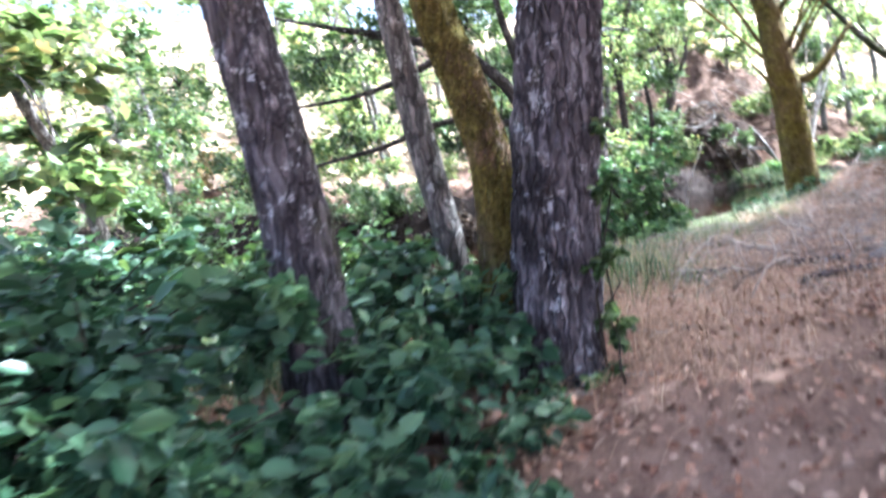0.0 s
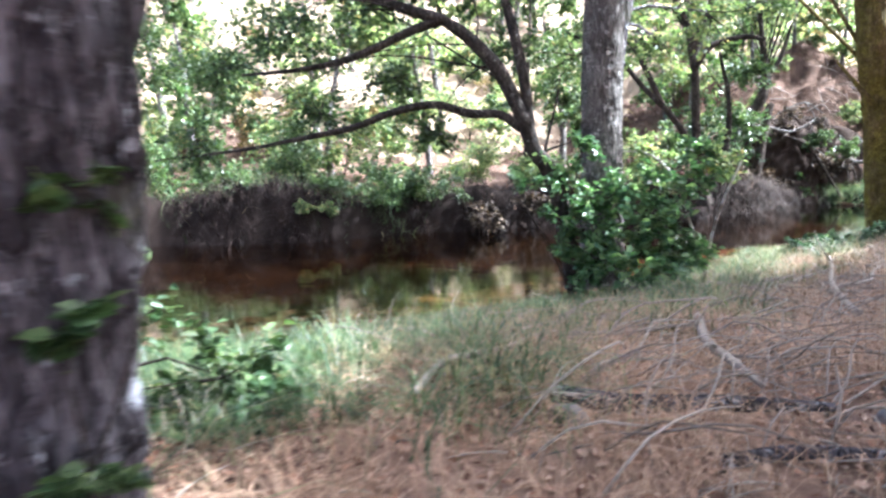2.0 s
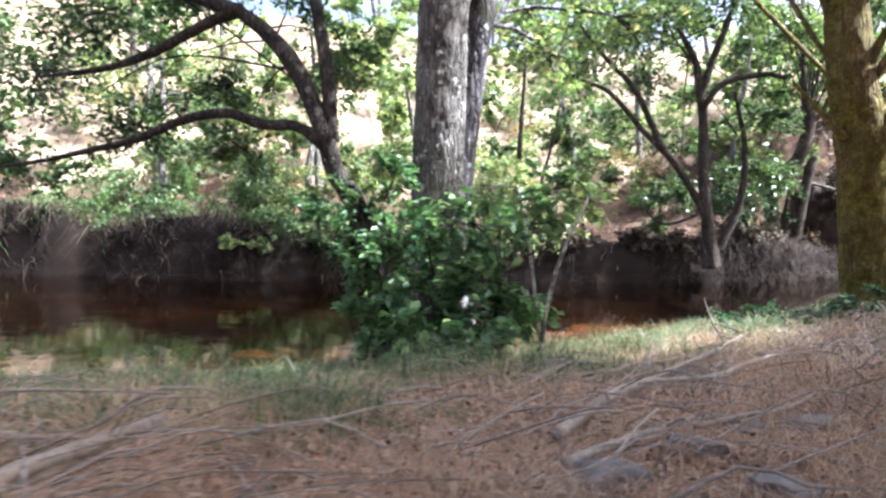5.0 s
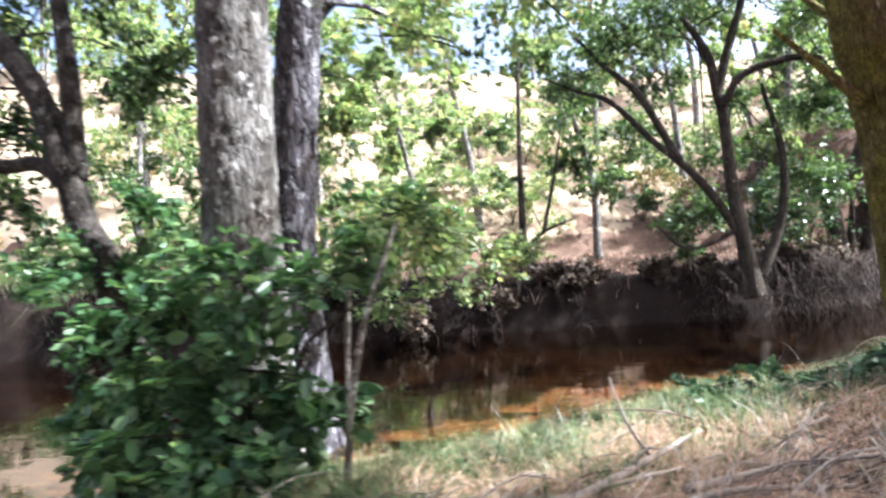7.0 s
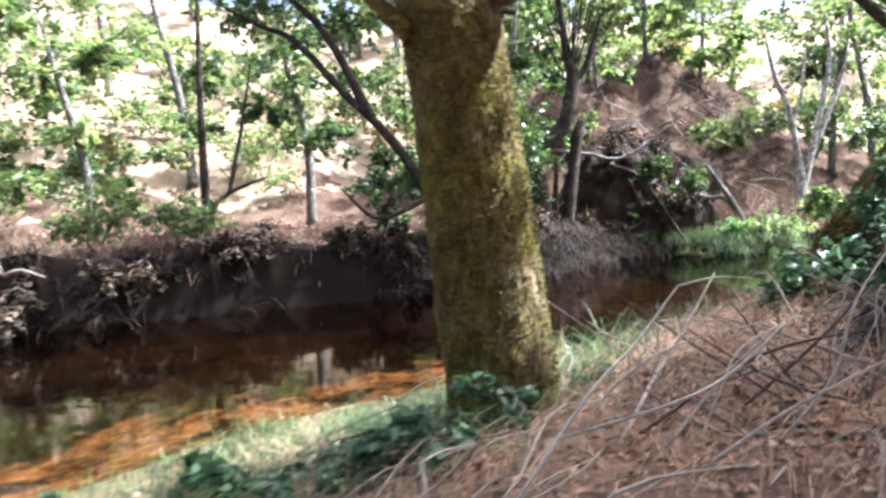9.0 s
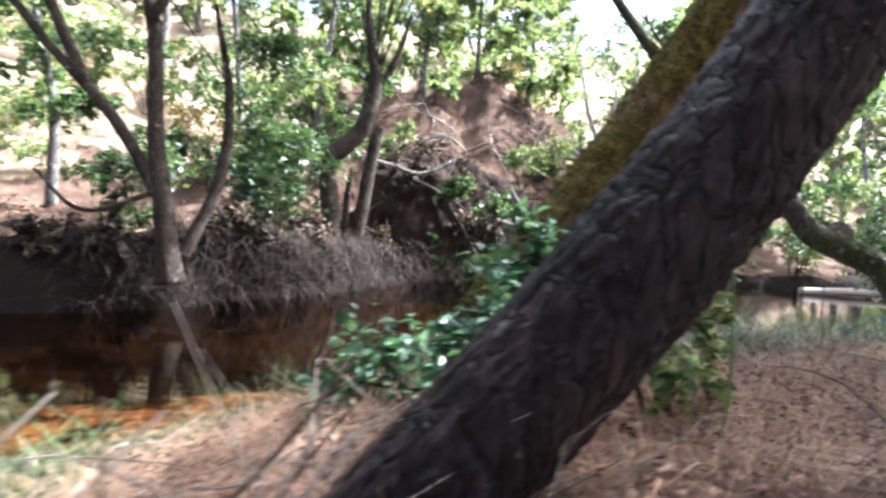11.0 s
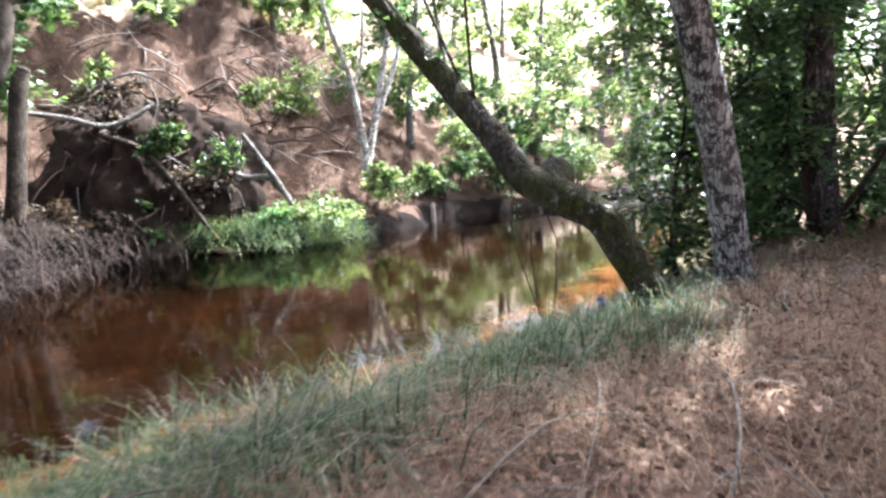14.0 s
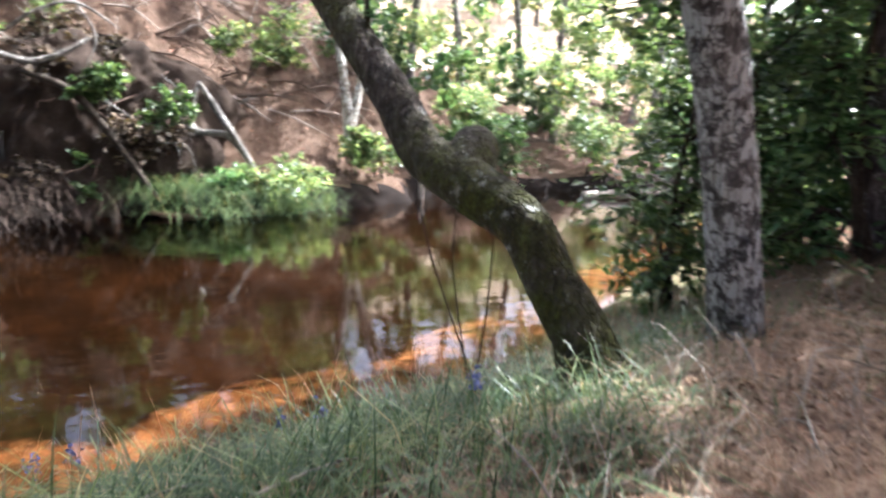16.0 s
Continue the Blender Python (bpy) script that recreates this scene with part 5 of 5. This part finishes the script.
stick("branch", LONG, [(5.19, 8.28), (5.5, 8.68), (5.83, 9.07), (6.1, 9.5)], 0.016, lift=0.05)
stick("branch", PALE, [(4.6, 7.5), (4.77, 7.82), (5.03, 8.14), (5.2, 8.5)], 0.026, lift=0.05)
stick("branch", LONG, [(5.92, 10.74), (6.21, 11.0), (6.39, 11.17), (6.9, 11.35)], 0.022, lift=0.06)
stick("branch", "thin dead branch among dry grass", [(15.56, 17.20), (15.86, 17.27), (16.09, 17.30), (16.47, 17.49)], 0.012, lift=0.03, shoots=1)
stick("branch", "thin dead branch among dry grass", [(15.74, 16.96), (15.88, 17.12), (16.07, 17.25)], 0.01, lift=0.03, shoots=1)
stick("log", "dark charred-looking rotten log on leaf litter", [(1.9, 5.28), (2.3, 5.3), (2.75, 5.29), (3.25, 5.25)], 0.06, M_BARK_DARK, 0.03, group="logs", shoots=0)
stick("log", "brown rotten log half sunk in litter", [(2.6, 4.7), (2.9, 4.75), (3.3, 4.7)], 0.04, M_BARK_DARK, 0.02, group="logs", shoots=0)
# the brushwood heap by the mossy tree: bare sticks standing out of it
HEAP = "bare bleached stick standing out of the brushwood heap"
for pts, r in (([(7.77, 12.80, 0.55), (8.13, 13.03, 0.92), (8.37, 13.20, 1.10), (8.59, 13.32, 1.33)], 0.015),
               ([(8.29, 13.24, 0.62), (8.52, 13.52, 0.84), (8.76, 13.74, 1.08), (8.96, 13.92, 1.31)], 0.016),
               ([(8.59, 13.32, 1.33), (8.78, 13.36, 1.36), (8.98, 13.38, 1.34)], 0.007),
               ([(8.64, 13.24, 0.62), (8.76, 13.31, 0.83), (8.89, 13.40, 1.01), (9.12, 13.51, 1.10)], 0.010),
               ([(7.86, 13.42, 0.57), (8.48, 13.15, 0.83), (8.80, 13.24, 0.95), (9.06, 13.33, 1.14)], 0.013),
               ([(8.16, 13.55, 0.64), (8.45, 13.6, 0.88), (8.78, 13.64, 1.02), (9.14, 13.62, 1.10)], 0.010),
               ([(8.60, 13.0, 0.62), (8.85, 12.92, 0.85), (9.03, 12.85, 0.99), (9.29, 12.78, 1.16)], 0.012),
               ([(8.95, 13.16, 0.65), (9.15, 13.1, 0.95), (9.25, 13.12, 1.25), (9.45, 13.2, 1.5)], 0.010)):
    t = thing("brushwood_stick", (pts[0][0], pts[0][1], ground_z(pts[0][0], pts[0][1])), HEAP, "stick", "brushwood heap")
    v, q, c = tube([(pts[0][0], pts[0][1], pts[0][2] if pts[0][2] > 1 else ground_z(pts[0][0], pts[0][1]) - 0.02)] + pts[1:], [r * 0.72, r * 0.6, r * 0.5, r * 0.3], 8, 16, 0, 0.1)
    under(t, mesh_of("shaft", v, [q, c], M_STICK_PALE), "shaft")
for k in range(56):
    x, y = 9.2 + rng.normal() * 0.5, 13.1 + abs(rng.normal()) * 0.4
    if k > 34:
        x, y = 5.6 + rng.normal() * 1.0, 10.4 + rng.normal() * 1.2
    a = rng.uniform(0.1, 3.04) if k <= 34 else rng.uniform(0, 2 * math.pi)
    ln = rng.uniform(0.5, 1.2)
    z = ground_z(x, y)
    rise = rng.uniform(0.05, 0.75) * ln if k <= 34 else rng.uniform(0.03, 0.2)
    e = np.array([x + ln * math.cos(a), y + ln * math.sin(a), 0])
    e[2] = max(ground_z(e[0], e[1]), z) + rise
    t = thing("brushwood_stick", (x, y, z), "crooked thin stick in a brushwood heap", "stick", "brushwood heap")
    mid = (np.array([x, y, z]) + e) / 2 + rng.normal(size=3) * 0.07
    r = rng.uniform(0.004, 0.010)
    v, q, c = tube([(x, y, z - 0.02), mid, e], [r, r * 0.8, r * 0.3], 6, 10, 0, 0.1)
    under(t, mesh_of("shaft", v, [q, c], M_STICK if rng.random() < 0.6 else M_STICK_BROWN), "shaft")
    for _ in range(2):
        d = unit(rng.normal(size=3) + np.array([0, 0, 0.5])) * rng.uniform(0.12, 0.35)
        v, q, c = tube([mid, mid + d * 0.5 + rng.normal(size=3) * 0.02, mid + d], [r * 0.6, r * 0.4, r * 0.2], 5, 8)
        under(t, mesh_of("shoot", v, [q, c], M_STICK), "shoot")


def stone(x, y, sx, sy, sz, label, mat=M_STONE, name="stone", z=None, turn=0.0):
    bm = bmesh.new()
    bmesh.ops.create_icosphere(bm, subdivisions=2 if sz < 0.07 else 3, radius=1)
    s = int(rng.integers(999))
    for p in bm.verts:
        n = p.co.normalized()
        k = 1 + (1.3 if sz < 0.07 else 0.5) * (float(fractal(np.array(n.x * 1.6 + s), np.array(n.y * 1.6 + n.z * 2.1), s, 3)) - 0.44)
        p.co = Vector((math.copysign(abs(n.x) ** 0.7, n.x) * sx * k, math.copysign(abs(n.y) ** 0.7, n.y) * sy * k, math.copysign(abs(n.z) ** 0.6, n.z) * sz * k))
    me = bpy.data.meshes.new(name)
    bm.to_mesh(me)
    bm.free()
    for pl in me.polygons:
        pl.use_smooth = sz > 0.06
    me.materials.append(mat)
    ob = new(name, me)
    ob.matrix_world = pose(x, y, (ground_z(x, y) if z is None else z) + sz * 0.4, rng.uniform(-9, 9), rng.uniform(-9, 9), turn)
    return tagged(ob, label, "stone", "stones")


SLAB = "flat grey slaty stone among dead leaves"
for x, y, sx, sy in ((5.42, 8.66, 0.3, 0.16), (4.81, 7.56, 0.26, 0.13), (4.09, 6.45, 0.26, 0.12), (3.8, 5.59, 0.22, 0.13), (3.77, 5.23, 0.2, 0.14), (3.5, 5.16, 0.12, 0.1), (5.88, 8.82, 0.24, 0.12), (1.98, 5.1, 0.13, 0.1), (5.2, 8.1, 0.2, 0.1), (4.5, 7.0, 0.18, 0.09), (5.5, 7.7, 0.22, 0.12), (5.6, 6.9, 0.14, 0.09)):
    stone(x, y, sx * 0.7, sy * 0.75, rng.uniform(0.045, 0.066), SLAB, turn=rng.uniform(-40, 40))
stone(9.08, 28.4, 0.55, 0.35, 0.22, "pale boulder standing in the dark water", z=-0.08)
stone(14.2, 29.55, 0.8, 0.25, 0.07, "low earthy rock shelf at the waterline", M_SLOPE, z=-0.03)
stone(15.1, 29.45, 0.5, 0.2, 0.07, "low earthy rock shelf at the waterline", M_SLOPE, z=-0.03)
t = thing("drift_log", (26.8, 30.5, 0.0), "long pale log lying along the far water", "log")
v, q, c = tube([(24.6, 30.95, 0.1), (26.5, 30.7, 0.16), (29.0, 30.4, 0.14)], [0.12, 0.13, 0.08], 12, 5, 0, 0.1)
under(t, mesh_of("shaft", v, [q, c], M_STICK), "shaft")
t = thing("post", (19.9, 31.6, ground_z(19.9, 31.6)), "short white broken branch stump by the water", "stump")
v, q, c = tube([(19.9, 31.6, -0.1), (19.92, 31.6, 0.25), (19.9, 31.6, 0.6)], [0.09, 0.08, 0.06], 9, 10, 0.004, 0.1)
under(t, mesh_of("shaft", v, [q, c], M_STICK), "shaft")


# ---- grass and litter ----
def blades(at, length, lean, width):
    """Bent blades from the given feet."""
    n = len(at)
    a = rng.uniform(0, 2 * math.pi, n)
    d = np.stack([np.cos(a), np.sin(a), np.zeros(n)], 1)
    side = np.stack([-np.sin(a), np.cos(a), np.zeros(n)], 1)
    ln = (length * rng.uniform(0.5, 1.3, n))[:, None]
    le = (lean * rng.uniform(0.3, 1.5, n))[:, None]
    w = (width * rng.uniform(0.7, 1.3, n))[:, None]
    up = np.array([0, 0, 1.0])
    rows = []
    for t, k in ((0, 1), (0.4, 0.9), (0.75, 0.6)):
        c = at + d * ln * le * t * t + up * ln * (t - 0.42 * le * t * t)
        rows += [c - side * w * k, c + side * w * k]
    rows.append(at + d * ln * le + up * ln * (1 - 0.42 * le - 0.12 * le * le))
    v = np.stack(rows, 1).reshape(-1, 3)
    i = np.arange(n)[:, None] * 7
    return v, [np.vstack([i + [0, 1, 3, 2], i + [2, 3, 5, 4]]), i + [4, 5, 6]]


def strewn(n, u_range, near_range=None, far_range=None, clump=0.0, thin=0.0, seed=1):
    """Points on a bank, by the stretch along the stream and the distance from the water."""
    u = rng.uniform(*u_range, n)
    x0, y0 = 0.891 * u, 0.454 * u
    _, _, near, far = river(x0 - 0.454 * 13, y0 + 0.891 * 13)
    vv = near - rng.uniform(*near_range, n) if near_range else far + rng.uniform(*far_range, n)
    x, y = 0.891 * u - 0.454 * vv, 0.454 * u + 0.891 * vv
    if clump:
        k = rng.integers(0, max(1, n // 40), n)
        cx, cy = x[k], y[k]
        x, y = cx + rng.normal(size=n) * clump, cy + rng.normal(size=n) * clump
    if thin:
        keep = fractal(x * 0.9, y * 0.9, seed) > thin
        x, y = x[keep], y[keep]
    return np.stack([x, y, height(x, y) - 0.01], 1)


def stuff(name, label, category, v, f, mat):
    tagged(new(name, mesh_of(name, v, f, mat)), label, category, "", "stuff")


def by_water(p):
    """How much shorter the blades grow towards the waterline."""
    _, v, near, _ = river(p[:, 0], p[:, 1])
    return np.clip((near - v) / 1.5, 0.45, 1.15)


green = np.vstack([strewn(20000, (-4, 6.6), (0.6, 3.7), None, 0.2, 0.28, 15), strewn(5000, (6, 9), (0.5, 2.6), None, 0.16, 0.38, 15), strewn(8000, (0.6, 4.4), (2.4, 4.6), None, 0.2, 0.26, 15), strewn(3500, (8, 14.5), (0.25, 1.5), None, 0.13, 0.34, 15), strewn(5500, (9.5, 14.5), (0.9, 2.7), None, 0.15, 0.3, 18), strewn(13000, (15, 27), (0.35, 2.1), None, 0.13, 0.42, 15), strewn(6500, (17, 23.5), (1.2, 2.7), None, 0.15, 0.4, 16)])
stuff("sedge_grass", "green drooping sedge along the water's edge", "grass", *blades(green, (0.18 + 0.42 * fractal(green[:, 0] * 0.7, green[:, 1] * 0.7, 61)) * by_water(green), 1.45, 0.0036), M_GRASS)
low = np.vstack([strewn(12000, (-4, 13), (0.1, 4.0), None, 0, 0.4, 4), strewn(9000, (14, 28), (0.1, 2.9), None, 0, 0.4, 4)])
stuff("short_grass", "short grey-green grass on the bank", "grass", *blades(low, 0.16, 0.8, 0.0028), M_GRASS)
dry = np.vstack([strewn(9000, (0, 16), (2.2, 6.2), None, 0.16, 0.34, 6), strewn(14000, (3, 11), (1.8, 5.0), None, 0.22, 0.3, 6), strewn(3000, (6, 16), (1.0, 3.0), None, 0.15), strewn(20000, (14, 30), (2.1, 4.6), None, 0.2, 0.3, 8), strewn(9000, (2, 12), (3.2, 6.5), None, 0.25, 0.3, 9), strewn(1500, (12, 16), (2.6, 5.5), None, 0.2)])
stuff("dry_grass", "dry straw-coloured grass and bents", "grass", *blades(dry, 0.14 + 0.32 * fractal(dry[:, 0] * 0.8, dry[:, 1] * 0.8, 63), 1.8, 0.0021), M_STRAW)
tall_dry = np.vstack([strewn(700, (2, 13), (1.6, 5.0), None, 0.3), strewn(350, (16, 25), (1.2, 3.2), None, 0.3)])
stuff("tall_dry_stems", "long pale arching dead grass stems", "grass", *blades(tall_dry, 0.55, 1.3, 0.0018), M_STICK)
bents = strewn(420, (18, 27), (-0.1, 1.2), None)
stuff("seed_stems", "tall dry seed stems at the waterline", "grass", *blades(bents, 0.5, 0.35, 0.003), M_STRAW)
tuft = np.vstack([strewn(5000, (25.2, 29), None, (0.0, 1.2), 0.12), strewn(1200, (-2, 8), None, (0.3, 1.4), 0.3)])
stuff("far_sedge", "green sedge tufts on the far bank", "grass", *blades(tuft, 0.55, 1.5, 0.007), M_GRASS)
slope = np.vstack([strewn(16000, (-6, 36), None, (1.0, 16), 0.3), strewn(16000, (21, 34), None, (0.8, 12), 0.25)])
stuff("far_dry_grass", "dry brown grass on the far slope", "grass", *blades(slope, 0.3, 1.0, 0.006), M_BRACKEN)
# hanging stems coloured near-black so the fringe darkens the bank as shade would
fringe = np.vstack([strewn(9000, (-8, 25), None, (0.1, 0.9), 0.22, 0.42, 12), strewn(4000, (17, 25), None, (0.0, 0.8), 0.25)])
stuff("shade_fringe", "dead stems and roots hanging down the far bank, near-black for its shade", "roots", *blades(fringe, 0.52, 1.9, 0.008), M_SHADE_FRINGE)
bank_tufts = strewn(4500, (8, 25), None, (0.6, 2.2), 0.3, 0.4, 5)
stuff("bank_bracken", "brown bracken tufts along the far bank's top", "bracken", *blades(bank_tufts, 0.5, 1.0, 0.008), M_BRACKEN)
fallen = np.vstack([strewn(30000, (-2, 16), (2.6, 8.0)), strewn(36000, (14, 30), (2.2, 6.5)), strewn(3000, (-2, 30), (0.3, 3))])
fallen[:, 2] += 0.022
stuff("leaf_litter", "fallen brown leaves covering the path", "dead leaves", *leaf_cloud(fallen, 0.05, 0.72, 0.55), M_DEAD)
crumbs = np.vstack([strewn(7000, (-6, 34), None, (0.8, 10))])
crumbs[:, 2] += 0.03
stuff("far_leaf_litter", "fallen leaves on the far slope", "dead leaves", *leaf_cloud(crumbs, 0.11, 0.8, 0.6, False), M_DEAD)
twigs_at = np.vstack([strewn(1200, (-1, 16), (1.8, 6)), strewn(500, (14, 28), (1.5, 5))])
tubes = []
for p in twigs_at:
    a, ln = rng.uniform(0, 6.283), rng.uniform(0.1, 0.4)
    e = p + np.array([math.cos(a) * ln, math.sin(a) * ln, 0])
    e[2] = ground_z(e[0], e[1]) + 0.02
    tubes.append(tube([p + [0, 0, 0.015], (p + e) / 2 + rng.normal(size=3) * 0.015 + [0, 0, 0.02], e], [0.006, 0.005, 0.002], 5, 4))
brush_at = np.vstack([strewn(620, (4, 12.5), (2.0, 5.0), None, 0.5), strewn(50, (12, 16), (2.4, 4.6)), strewn(60, (17, 26), (2.2, 5))])
for p in brush_at:
    a, ln = rng.normal(0.75, 0.7), rng.uniform(0.35, 1.1)
    e = p + np.array([math.cos(a) * ln, math.sin(a) * ln, 0])
    e[2] = ground_z(e[0], e[1]) + rng.uniform(0.02, 0.25) * ln
    m1, m2 = p + (e - p) * 0.35 + rng.normal(size=3) * 0.07 * ln, p + (e - p) * 0.7 + rng.normal(size=3) * 0.07 * ln
    m1[2], m2[2] = max(m1[2], p[2]) + 0.05, max(m2[2], e[2], p[2]) + 0.03
    r = rng.uniform(0.003, 0.009)
    tubes.append(tube([p, m1, m2, e], [r, r * 0.9, r * 0.7, r * 0.4], 5, 6))
v, f = joined(tubes)
stuff("fallen_twigs", "small dead twigs strewn over the bank", "twigs", v, f, M_STICK)

# two more unseen trees beside the path, added only for their shade
for x, y, tall, spread in ((8.4, 6.2, 11, 2.6), (15.8, 13.6, 11, 2.5)):
    wood_tree(x, y, tall, spread, M_LEAF, 0.26, 20, 440, M_BARK_DARK, 0.45, "unseen alder added to shade the path's side", "shade trees")
